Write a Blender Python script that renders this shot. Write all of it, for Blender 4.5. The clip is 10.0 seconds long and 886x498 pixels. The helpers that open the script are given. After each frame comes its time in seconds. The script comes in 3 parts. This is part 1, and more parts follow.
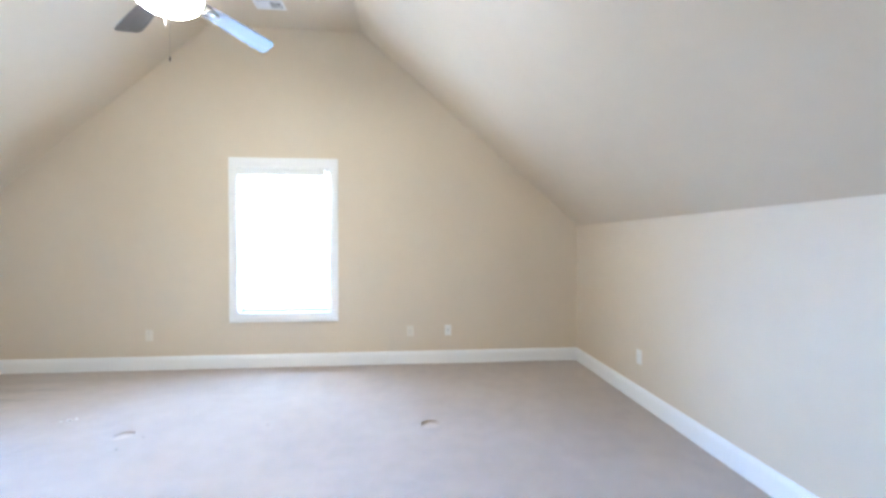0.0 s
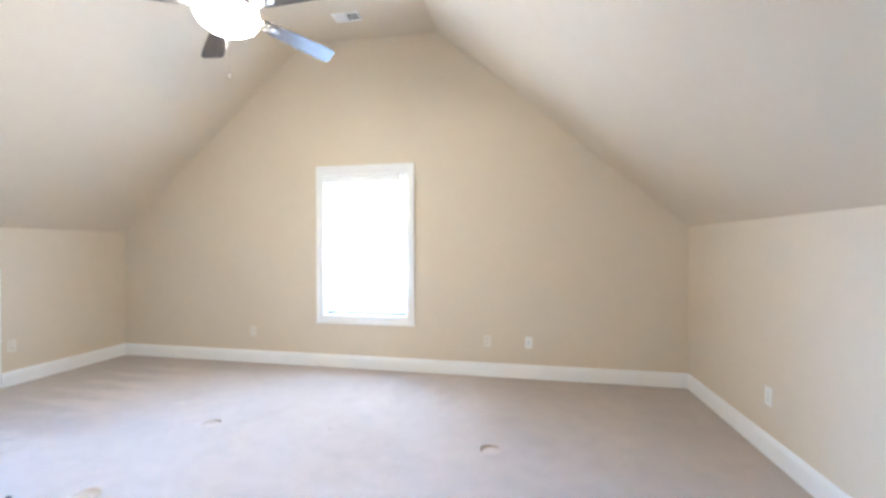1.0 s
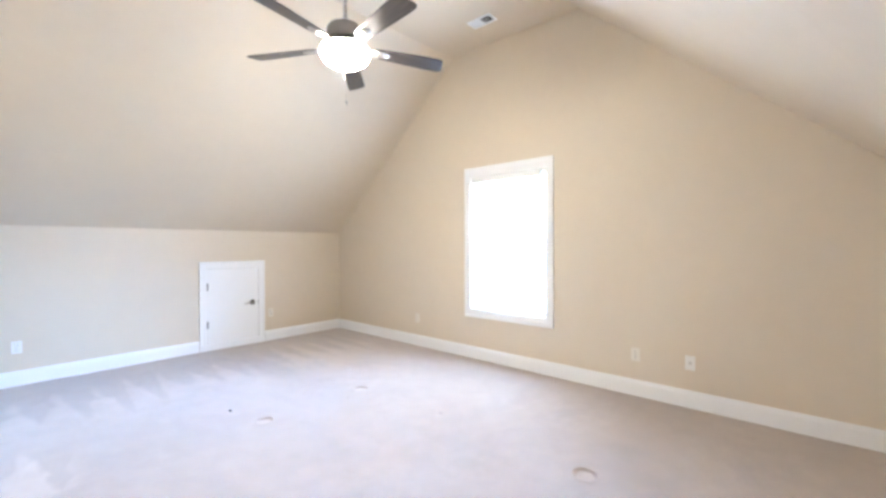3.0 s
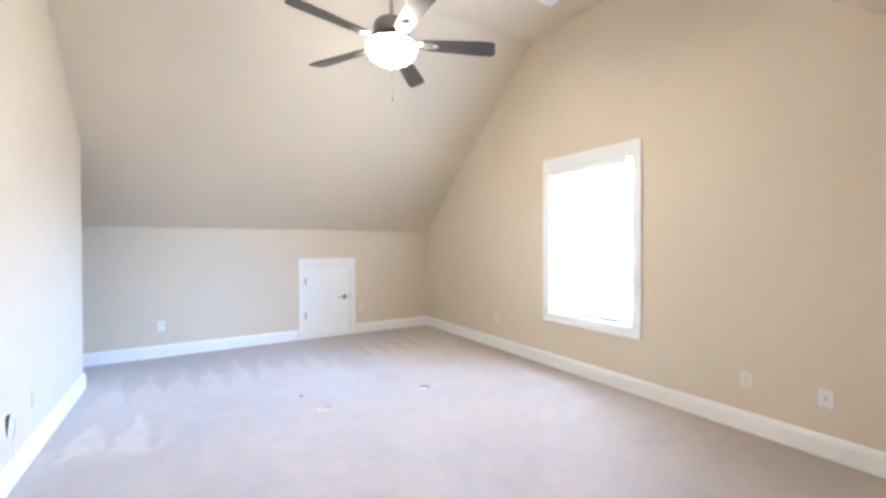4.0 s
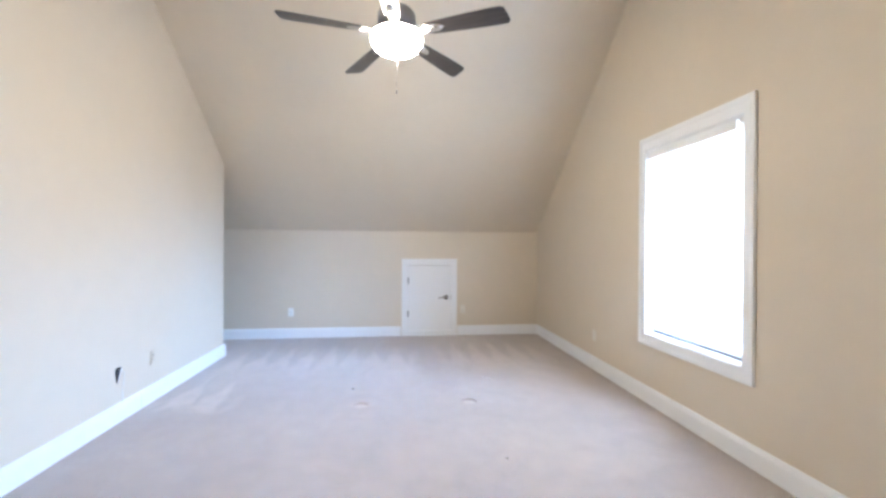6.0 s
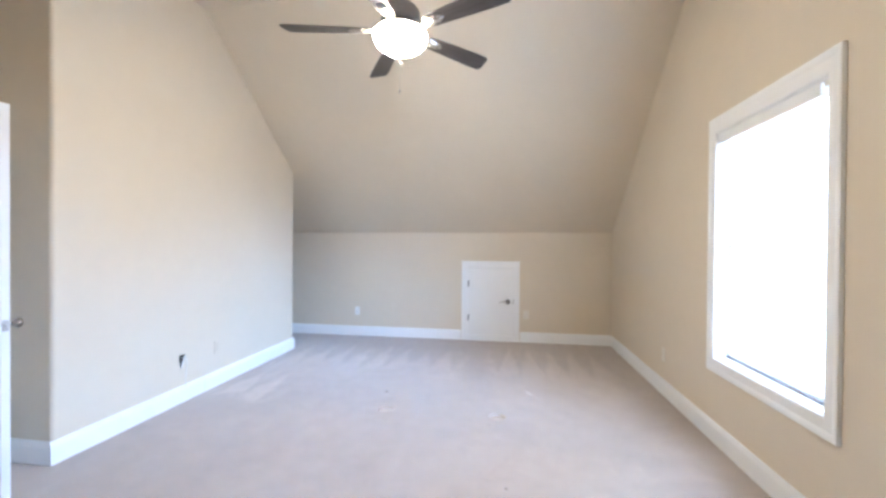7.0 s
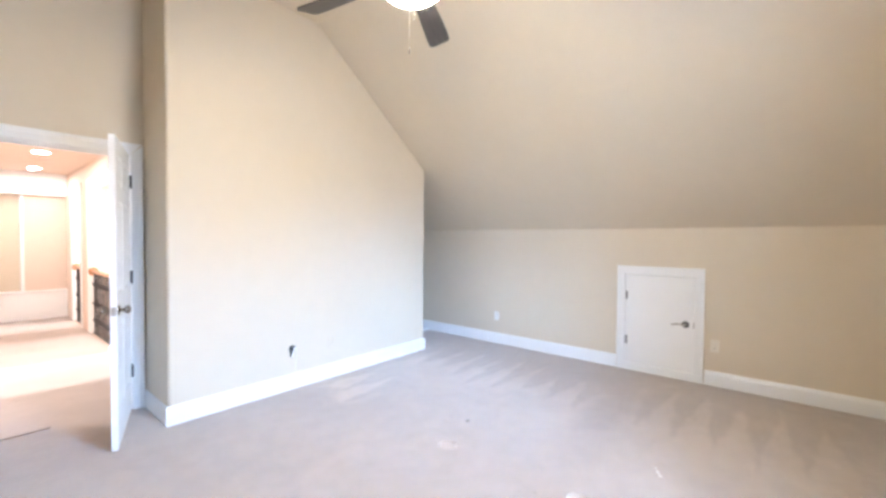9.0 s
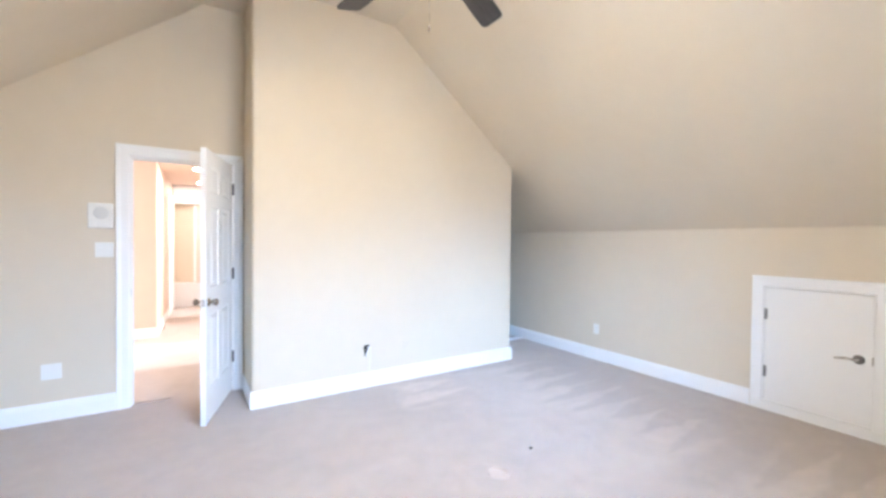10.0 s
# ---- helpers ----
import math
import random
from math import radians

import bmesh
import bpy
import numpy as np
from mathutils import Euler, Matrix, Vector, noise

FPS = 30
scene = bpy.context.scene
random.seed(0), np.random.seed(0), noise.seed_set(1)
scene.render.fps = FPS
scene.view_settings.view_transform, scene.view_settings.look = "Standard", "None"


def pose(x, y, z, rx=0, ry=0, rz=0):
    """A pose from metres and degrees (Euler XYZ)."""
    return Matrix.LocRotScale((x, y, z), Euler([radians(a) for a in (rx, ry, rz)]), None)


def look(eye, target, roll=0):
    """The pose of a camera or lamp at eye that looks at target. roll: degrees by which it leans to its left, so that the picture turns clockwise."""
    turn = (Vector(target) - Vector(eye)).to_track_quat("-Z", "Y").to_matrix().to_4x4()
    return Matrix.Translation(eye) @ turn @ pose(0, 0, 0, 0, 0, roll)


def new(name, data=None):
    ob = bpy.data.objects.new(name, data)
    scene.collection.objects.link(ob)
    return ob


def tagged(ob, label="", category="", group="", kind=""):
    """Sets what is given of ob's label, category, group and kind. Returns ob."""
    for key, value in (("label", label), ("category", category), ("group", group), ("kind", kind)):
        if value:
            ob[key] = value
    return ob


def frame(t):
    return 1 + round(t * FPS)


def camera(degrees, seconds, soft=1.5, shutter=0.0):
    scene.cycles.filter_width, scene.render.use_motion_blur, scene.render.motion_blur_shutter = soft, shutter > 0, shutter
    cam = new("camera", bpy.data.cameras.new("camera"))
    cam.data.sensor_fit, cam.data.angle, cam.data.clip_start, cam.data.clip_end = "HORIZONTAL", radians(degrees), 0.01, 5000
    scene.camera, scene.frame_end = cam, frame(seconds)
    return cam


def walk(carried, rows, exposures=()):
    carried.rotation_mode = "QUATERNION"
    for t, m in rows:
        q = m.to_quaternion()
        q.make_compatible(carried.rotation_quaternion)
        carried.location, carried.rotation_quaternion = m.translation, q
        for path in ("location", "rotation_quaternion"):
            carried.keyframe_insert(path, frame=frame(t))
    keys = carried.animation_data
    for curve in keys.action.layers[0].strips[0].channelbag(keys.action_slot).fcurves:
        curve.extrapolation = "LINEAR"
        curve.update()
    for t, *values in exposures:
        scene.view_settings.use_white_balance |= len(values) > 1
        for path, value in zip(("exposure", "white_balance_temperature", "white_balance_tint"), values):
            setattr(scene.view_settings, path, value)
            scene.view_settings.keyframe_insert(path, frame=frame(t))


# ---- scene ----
cam = camera(95.8, 10.0, 3.0)
PATH = [
    (0, (0.599, 0.746, 1.304), (0.764, 2.739, 1.278), -0.0),
    (0.5, (0.76, 0.932, 1.322), (0.658, 2.93, 1.293), -0.3),
    (1, (0.941, 1.011, 1.327), (0.558, 2.974, 1.313), -0.1),
    (1.5, (1.123, 1.009, 1.35), (0.49, 2.906, 1.333), -0.0),
    (2, (1.299, 1.039, 1.331), (0.416, 2.834, 1.329), -0.1),
    (2.5, (1.49, 1.179, 1.321), (0.378, 2.841, 1.311), -0.1),
    (4, (1.822, 1.841, 1.297), (0.13, 2.908, 1.277), -0.1),
    (4.5, (1.869, 2.097, 1.295), (0.04, 2.905, 1.274), 0.0),
    (5, (1.916, 2.396, 1.301), (0.023, 3.041, 1.279), -0.0),
    (5.5, (1.96, 2.694, 1.279), (0.013, 3.153, 1.264), 0.1),
    (7, (1.775, 3.671, 1.326), (-0.202, 3.369, 1.309), 0.4),
    (7.5, (1.579, 3.912, 1.338), (-0.343, 3.358, 1.316), 0.1),
    (8, (1.338, 4.137, 1.343), (-0.492, 3.33, 1.318), 0.1),
    (8.5, (1.065, 4.258, 1.368), (-0.642, 3.217, 1.326), 0.4),
    (9, (0.725, 4.401, 1.376), (-0.813, 3.123, 1.33), 0.4),
    (9.5, (0.466, 4.468, 1.398), (-0.892, 3.0, 1.351), 0.6),
    (10, (0.206, 4.533, 1.367), (-0.868, 2.846, 1.331), 0.6),
]
# the clip's camera adapts its exposure and white balance: seconds, stops, kelvin, tint
EXPOSURES = [
    (0.0, -0.06, 5030, 7),
    (1.0, -0.03, 5300, 9.5),
    (2.5, 0.12, 5400, 11.5),
    (4.5, -0.17, 5500, 12),
    (5.5, -0.36, 5420, 12),
    (7.0, -0.39, 5550, 12),
    (8.5, -0.14, 5820, 13),
    (10.0, -0.10, 5880, 12),
]
walk(cam, [(t, look(eye, target, roll)) for t, eye, target, roll in PATH], EXPOSURES)

WINDOW_POWER = 27       # watts of sky light through the gable window
HORIZON_POWER = 98      # watts of the sky above the horizon, which falls inwards and down
FAN_GLOW = 195.0         # radiance of the fan's glass bowl
FAN_TURN = 65           # degrees at which the fan's blades stand
DOOR_ANGLE = 72.5       # degrees by which the entrance door stands open

# ---------------------------------------------------------------- plan, in metres
XW, XE = -3.85, 2.47          # knee walls
YN = 5.10                      # gable wall with the window
YP = 1.012                     # partition face
XP0, XP1 = -2.985, -0.225      # partition ends
YD = 0.46                      # wall with the entrance door
YA = -0.60                     # end of the alcove
YV = 0.25                      # end of the room's floor and vault
KNEE, FLAT, PITCH = 1.505, 3.488, 0.833
XL, XR = XW + (FLAT - KNEE) / PITCH, XE - (FLAT - KNEE) / PITCH
RISE = 0.034                   # the flat strip climbs this much a metre towards the gable
T = 0.12                       # wall thickness
HALL = 2.44                    # hall ceiling height

# ---------------------------------------------------------------- world, sun and lamps
world = bpy.data.worlds.new("sky")
scene.world = world
world.use_nodes = True
wn = world.node_tree.nodes
sky = wn.new("ShaderNodeTexSky")
sky.sky_type, sky.sun_disc = "NISHITA", False
sky.sun_elevation, sky.sun_rotation = radians(26), radians(93)
world.node_tree.links.new(sky.outputs[0], wn["Background"].inputs[0])
wn["Background"].inputs[1].default_value = 0.12

sun = new("sun", bpy.data.lights.new("sun", "SUN"))
sun.data.energy, sun.data.angle, sun.data.color = 5.0, radians(1.2), (1.0, 0.96, 0.91)
sun.matrix_world = look((20, -1.0, 9.75), (0, 0, 0))


def area_lamp(name, m, w, h, power, color):
    data = bpy.data.lights.new(name, "AREA")
    data.shape, data.size, data.size_y, data.energy, data.color = "RECTANGLE", w, h, power, color
    ob = new(name, data)
    ob.matrix_world = m
    return ob


# daylight in the window's opening: a weak even part off the ground and haze, and the blue sky above the horizon, which falls
# inwards and down and so lights the floor and the lower walls
for z in (0.95, 1.645):
    day = area_lamp("window_daylight", look((-0.722, YN + 0.034, z), (-0.95, 0, z - 0.05)), 0.90, 0.69, WINDOW_POWER / 2, (0.56, 0.74, 1.0))
    day.data.spread = radians(160)
for x, share in ((-4.9, 0.25), (-2.3, 0.27), (0.6, 0.23), (3.9, 0.20)):
    beam = area_lamp("sky_daylight", look((-0.722, YN + 0.036, 1.30), (x, 0, -0.50)), 0.86, 1.36, HORIZON_POWER * share, (0.34, 0.60, 1.0))
    beam.data.spread = radians(48)
# daylight in the opening of the hall's end window
area_lamp("hall_daylight", look((3.55, -1.365, 1.4), (0, -1.365, 0.3)), 1.1, 1.7, 165, (1.0, 0.92, 0.86))
# fill lamp that brightens the stairwell and hall end, in an added window
area_lamp("stairwell_fill", look((-4.23, -3.1, 1.25), (0.0, -3.9, 0.9)), 2.5, 1.9, 620, (1.0, 0.92, 0.85))

# ---------------------------------------------------------------- materials


def material(name, color, rough=0.5, metallic=0.0):
    m = bpy.data.materials.new(name)
    m.use_nodes = True
    b = m.node_tree.nodes["Principled BSDF"]
    b.inputs["Base Color"].default_value = (*color, 1)
    b.inputs["Roughness"].default_value = rough
    b.inputs["Metallic"].default_value = metallic
    return m, m.node_tree.nodes, m.node_tree.links, b


def noise_node(n, l, scale, detail=3.0, coords=None):
    t = n.new("ShaderNodeTexNoise")
    t.inputs["Scale"].default_value, t.inputs["Detail"].default_value = scale, detail
    l.new(coords, t.inputs["Vector"])
    return t.outputs["Fac"]


def place(n):
    return n.new("ShaderNodeNewGeometry").outputs["Position"]


def ramp(n, l, fac, a, b, lo=0.3, hi=0.7):
    r = n.new("ShaderNodeMapRange")
    r.inputs["From Min"].default_value, r.inputs["From Max"].default_value = lo, hi
    r.inputs["To Min"].default_value, r.inputs["To Max"].default_value = a, b
    l.new(fac, r.inputs["Value"])
    return r.outputs["Result"]


def math_node(n, l, op, a, b=None, c=None):
    m = n.new("ShaderNodeMath")
    m.operation = op
    for i, v in enumerate((a, b, c)):
        if v is None:
            continue
        if isinstance(v, (int, float)):
            m.inputs[i].default_value = v
        else:
            l.new(v, m.inputs[i])
    return m.outputs[0]


def tinted(n, l, color, fac):
    """color times a factor socket"""
    mix = n.new("ShaderNodeVectorMath")
    mix.operation = "SCALE"
    mix.inputs[0].default_value = color
    l.new(fac, mix.inputs["Scale"])
    return mix.outputs[0]


def bump(n, l, b, height, strength, distance):
    p = n.new("ShaderNodeBump")
    p.inputs["Strength"].default_value, p.inputs["Distance"].default_value = strength, distance
    l.new(height, p.inputs["Height"])
    l.new(p.outputs[0], b.inputs["Normal"])


def painted(name, color, rough=0.6, orange_peel=0.25, mottle=0.018, rough_vary=0.05):
    """rolled wall paint: orange-peel relief, faint roller marks and scuffs"""
    m, n, l, b = material(name, color, rough)
    p = place(n)
    big = ramp(n, l, noise_node(n, l, 1.1, 3, p), 1 - mottle, 1 + mottle)
    mid = ramp(n, l, noise_node(n, l, 9, 4, p), 1 - mottle * 0.5, 1 + mottle * 0.5)
    l.new(tinted(n, l, color, math_node(n, l, "MULTIPLY", big, mid)), b.inputs["Base Color"])
    l.new(ramp(n, l, noise_node(n, l, 3, 3, p), rough - rough_vary, rough + rough_vary), b.inputs["Roughness"])
    if orange_peel > 0.15:
        bump(n, l, b, noise_node(n, l, 260, 2, p), orange_peel, 0.0010)
    return m


PAINT = painted("beige_wall_paint", (0.670, 0.585, 0.455))
HALL_PAINT = painted("hall_wall_paint", (0.70, 0.572, 0.472))
WHITE = painted("white_trim_paint", (0.86, 0.86, 0.85), 0.45, 0.10, 0.012, 0.01)
CEIL_WHITE = painted("white_ceiling_paint", (0.80, 0.78, 0.74), 0.8)
PLASTIC = painted("white_plastic", (0.80, 0.79, 0.75), 0.30, 0.02, 0.02)
ALMOND = painted("almond_plastic", (0.735, 0.685, 0.585), 0.32, 0.02, 0.02)
JACK = painted("grey_jack_plastic", (0.58, 0.57, 0.54), 0.4, 0.02)
SLOT = material("dark_slot", (0.02, 0.02, 0.02), 0.6)[0]


def metal(name, color, rough):
    m, n, l, b = material(name, color, rough, 1.0)
    p = place(n)
    l.new(ramp(n, l, noise_node(n, l, 60, 3, p), rough - 0.06, rough + 0.08), b.inputs["Roughness"])
    return m


NICKEL = metal("satin_nickel", (0.52, 0.49, 0.46), 0.28)
KNOB_METAL = metal("antique_nickel", (0.34, 0.315, 0.29), 0.24)
HOUSING = metal("grey_brushed_nickel", (0.32, 0.31, 0.31), 0.46)
DARK_NICKEL = metal("dark_brushed_nickel", (0.16, 0.15, 0.145), 0.36)
HINGE_GREY = metal("brushed_nickel_hinge", (0.30, 0.29, 0.28), 0.40)
BRONZE = painted("dark_bronze_hinge", (0.060, 0.057, 0.056), 0.42, 0.1, 0.05)
IRON = painted("black_wrought_iron", (0.025, 0.023, 0.022), 0.45, 0.3, 0.1)


def wood(name, color, rough):
    m, n, l, b = material(name, color, rough)
    co = n.new("ShaderNodeTexCoord").outputs["Object"]
    mp = n.new("ShaderNodeMapping")
    mp.inputs["Scale"].default_value = (2.5, 26, 26)
    l.new(co, mp.inputs["Vector"])
    grain = noise_node(n, l, 2.2, 5, mp.outputs[0])
    l.new(tinted(n, l, color, ramp(n, l, grain, 0.6, 1.4)), b.inputs["Base Color"])
    bump(n, l, b, grain, 0.15, 0.001)
    return m


BLADE_WOOD = wood("dark_walnut_blade", (0.046, 0.039, 0.036), 0.34)
OAK = wood("stained_oak", (0.46, 0.235, 0.12), 0.35)

# pile carpet: short tufts, worn patches, and wedges where the vacuum cleaner laid the nap the other way, their shading
# put into the colour
DENTS = [(0.745, 3.622, 0.065), (-1.345, 3.625, 0.063), (-1.345, 2.735, 0.062)]   # x, y and radius


def carpet():
    color = (0.44, 0.37, 0.312)
    m, n, l, b = material("beige_cut_pile_carpet", color, 0.95)
    b.inputs["Sheen Weight"].default_value = 0.40
    b.inputs["Sheen Roughness"].default_value = 0.5
    p = place(n)
    sep = n.new("ShaderNodeSeparateXYZ")
    l.new(p, sep.inputs[0])
    x, y = sep.outputs["X"], sep.outputs["Y"]
    wob = ramp(n, l, noise_node(n, l, 7, 2, p), -0.02, 0.02)

    ragged = ramp(n, l, noise_node(n, l, 2.6, 2, p), -0.16, 0.16)

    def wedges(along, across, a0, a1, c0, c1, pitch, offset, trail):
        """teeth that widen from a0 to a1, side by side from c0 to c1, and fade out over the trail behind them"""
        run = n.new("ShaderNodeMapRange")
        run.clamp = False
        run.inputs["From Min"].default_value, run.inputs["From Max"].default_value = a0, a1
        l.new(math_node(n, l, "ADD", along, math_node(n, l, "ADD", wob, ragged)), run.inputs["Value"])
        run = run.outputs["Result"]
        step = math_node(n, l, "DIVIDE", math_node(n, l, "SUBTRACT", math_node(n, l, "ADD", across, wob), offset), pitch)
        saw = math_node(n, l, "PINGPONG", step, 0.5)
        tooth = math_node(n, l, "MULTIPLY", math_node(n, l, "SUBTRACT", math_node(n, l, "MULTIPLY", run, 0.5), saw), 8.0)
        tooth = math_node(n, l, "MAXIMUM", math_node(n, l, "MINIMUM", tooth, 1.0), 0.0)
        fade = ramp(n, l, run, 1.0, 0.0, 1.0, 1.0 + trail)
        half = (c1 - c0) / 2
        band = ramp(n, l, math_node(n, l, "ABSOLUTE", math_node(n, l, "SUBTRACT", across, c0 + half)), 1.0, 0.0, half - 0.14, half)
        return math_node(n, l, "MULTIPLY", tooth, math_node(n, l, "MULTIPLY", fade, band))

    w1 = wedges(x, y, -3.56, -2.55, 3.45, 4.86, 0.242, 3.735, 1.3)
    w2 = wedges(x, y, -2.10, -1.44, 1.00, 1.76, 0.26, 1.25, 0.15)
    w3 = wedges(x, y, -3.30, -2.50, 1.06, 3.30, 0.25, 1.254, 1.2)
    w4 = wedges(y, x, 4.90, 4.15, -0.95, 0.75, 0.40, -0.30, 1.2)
    # wedges lighten the base colour, in place of light on the turned pile
    nap_shade = math_node(n, l, "ADD", math_node(n, l, "ADD", w1, math_node(n, l, "MULTIPLY", w2, 1.3)), math_node(n, l, "ADD", math_node(n, l, "MULTIPLY", w3, 1.0), math_node(n, l, "MULTIPLY", w4, 0.35)))
    nap_shade = math_node(n, l, "ADD", math_node(n, l, "MULTIPLY", nap_shade, 0.19), 0.97)
    worn = ramp(n, l, noise_node(n, l, 1.6, 4, p), 0.93, 1.06)
    blot = ramp(n, l, noise_node(n, l, 7.5, 3, p), 0.94, 1.05)
    tuft = ramp(n, l, noise_node(n, l, 260, 2, p), 0.80, 1.18)
    # sheen of the flattened pile where furniture feet stood, put in as paler colour
    pressed_sheen = 1.0
    for dx, dy, r in DENTS:
        far = math_node(n, l, "SQRT", math_node(n, l, "ADD", math_node(n, l, "POWER", math_node(n, l, "SUBTRACT", x, dx), 2.0), math_node(n, l, "POWER", math_node(n, l, "SUBTRACT", y, dy), 2.0)))
        pressed_sheen = math_node(n, l, "MULTIPLY", pressed_sheen, ramp(n, l, math_node(n, l, "ADD", far, wob), 1.16, 1.0, r * 0.75, r * 1.1))
    nap_shade = math_node(n, l, "MULTIPLY", nap_shade, pressed_sheen)
    f = math_node(n, l, "MULTIPLY", math_node(n, l, "MULTIPLY", worn, blot), math_node(n, l, "MULTIPLY", tuft, nap_shade))
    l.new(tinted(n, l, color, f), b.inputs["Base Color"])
    h = math_node(n, l, "ADD", noise_node(n, l, 240, 3, p), math_node(n, l, "MULTIPLY", noise_node(n, l, 30, 3, p), 0.8))
    bump(n, l, b, h, 0.55, 0.006)
    return m


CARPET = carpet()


def glowing(name, color, strength, rough=0.4):
    m, n, l, b = material(name, (0.85, 0.85, 0.82), rough)
    b.inputs["Emission Color"].default_value = (*color, 1)
    b.inputs["Emission Strength"].default_value = strength
    return m


BULB_GLASS = glowing("lit_frosted_glass", (1.0, 0.83, 0.59), FAN_GLOW)
DOWNLIGHT = glowing("lit_downlight_lens", (1.0, 0.84, 0.73), 400.0)
OUTSIDE = glowing("bright_hazy_sky", (0.86, 0.93, 1.0), 12.0)


def shade_cloth():
    m = bpy.data.materials.new("translucent_white_shade")
    m.use_nodes = True
    n, l = m.node_tree.nodes, m.node_tree.links
    n.remove(n["Principled BSDF"])
    tr, di, mx = n.new("ShaderNodeBsdfTranslucent"), n.new("ShaderNodeBsdfDiffuse"), n.new("ShaderNodeMixShader")
    tr.inputs["Color"].default_value = (0.93, 0.95, 0.97, 1)
    di.inputs["Color"].default_value = (0.85, 0.85, 0.85, 1)
    mx.inputs[0].default_value = 0.25
    l.new(tr.outputs[0], mx.inputs[1])
    l.new(di.outputs[0], mx.inputs[2])
    l.new(mx.outputs[0], n["Material Output"].inputs["Surface"])
    return m


SHADE = shade_cloth()


def glass():
    m, n, l, b = material("window_glass", (1, 1, 1), 0.02)
    b.inputs["Transmission Weight"].default_value = 1.0
    b.inputs["IOR"].default_value = 1.02
    return m


GLASS = glass()

# ---------------------------------------------------------------- mesh helpers


def part(name, bm, mat, parent=None, label="", smooth=False):
    me = bpy.data.meshes.new(name)
    bmesh.ops.recalc_face_normals(bm, faces=bm.faces)
    bm.to_mesh(me)
    bm.free()
    me.materials.append(mat)
    if smooth:
        for f in me.polygons:
            f.use_smooth = True
    ob = new(name, me)
    if parent is not None:
        ob.parent = parent
    if label:
        ob["label"] = label
    return ob


def thing(name, m, label, category, group="", kind=""):
    ob = new(name)
    ob.empty_display_size = 0.1
    ob.matrix_world = m
    return tagged(ob, label, category, group, kind)


def box(x0, x1, y0, y1, z0, z1, bevel=0.0, seg=2, bm=None):
    bm = bm or bmesh.new()
    vs = bmesh.ops.create_cube(bm, size=1.0, matrix=Matrix.Translation(((x0 + x1) / 2, (y0 + y1) / 2, (z0 + z1) / 2)) @ Matrix.Diagonal((abs(x1 - x0), abs(y1 - y0), abs(z1 - z0), 1)))["verts"]
    if bevel:
        es = list({e for v in vs for e in v.link_edges})
        bmesh.ops.bevel(bm, geom=es, offset=bevel, segments=seg, affect="EDGES", profile=0.5)
    return bm


def cyl(r, z0, z1, seg=24, r2=None, m=None, bm=None):
    bm = bm or bmesh.new()
    mm = (m or Matrix()) @ Matrix.Translation((0, 0, (z0 + z1) / 2))
    bmesh.ops.create_cone(bm, cap_ends=True, segments=seg, radius1=r, radius2=r if r2 is None else r2, depth=abs(z1 - z0), matrix=mm)
    return bm


def lathe(profile, seg=32, m=None, bm=None):
    """turned form from (radius, height) pairs"""
    bm = bm or bmesh.new()
    m = m or Matrix()
    rings = []
    for r, z in profile:
        if r < 1e-5:
            rings.append([bm.verts.new(m @ Vector((0, 0, z)))])
        else:
            rings.append([bm.verts.new(m @ Vector((r * math.cos(a), r * math.sin(a), z))) for a in (2 * math.pi * i / seg for i in range(seg))])
    for a, b in zip(rings, rings[1:]):
        for i in range(seg):
            j = (i + 1) % seg
            if len(a) == 1 and len(b) > 1:
                bm.faces.new((a[0], b[i], b[j]))
            elif len(b) == 1 and len(a) > 1:
                bm.faces.new((a[i], a[j], b[0]))
            elif len(a) > 1:
                bm.faces.new((a[i], a[j], b[j], b[i]))
    return bm


def prism(points, m, depth, bm=None):
    """flat outline in local x and y, pushed to local z = depth, laid by m"""
    bm = bm or bmesh.new()
    lo = [bm.verts.new(m @ Vector((x, y, 0))) for x, y in points]
    hi = [bm.verts.new(m @ Vector((x, y, depth))) for x, y in points]
    bm.faces.new(lo)
    bm.faces.new(hi)
    k = len(points)
    for i in range(k):
        bm.faces.new((lo[i], lo[(i + 1) % k], hi[(i + 1) % k], hi[i]))
    return bm


def plate(outer, holes, m, depth):
    """like prism, with openings right through"""
    bm = bmesh.new()
    edges = []
    for loop in (outer, *holes):
        vs = [bm.verts.new((x, y, 0)) for x, y in loop]
        edges += [bm.edges.new((vs[i], vs[(i + 1) % len(vs)])) for i in range(len(vs))]
    faces = [f for f in bmesh.ops.triangle_fill(bm, edges=edges, use_beauty=True)["geom"] if isinstance(f, bmesh.types.BMFace)]
    up = bmesh.ops.extrude_face_region(bm, geom=faces)
    bmesh.ops.translate(bm, vec=(0, 0, depth), verts=[v for v in up["geom"] if isinstance(v, bmesh.types.BMVert)])
    bmesh.ops.transform(bm, matrix=m, verts=bm.verts)
    return bm


def rect(x0, x1, z0, z1):
    return [(x0, z0), (x1, z0), (x1, z1), (x0, z1)]


XZ = Matrix(((1, 0, 0, 0), (0, 0, 1, 0), (0, 1, 0, 0), (0, 0, 0, 1)))   # local x, y, z to world x, z, y
YZ = Matrix(((0, 0, 1, 0), (1, 0, 0, 0), (0, 1, 0, 0), (0, 0, 0, 1)))   # local x, y, z to world y, z, x


def at_y(y):
    return Matrix.Translation((0, y, 0)) @ XZ


def at_x(x):
    return Matrix.Translation((x, 0, 0)) @ YZ


def structure(name, bm, mat, label, category, smooth=False):
    return tagged(part(name, bm, mat, None, "", smooth), label, category, "", "structure")


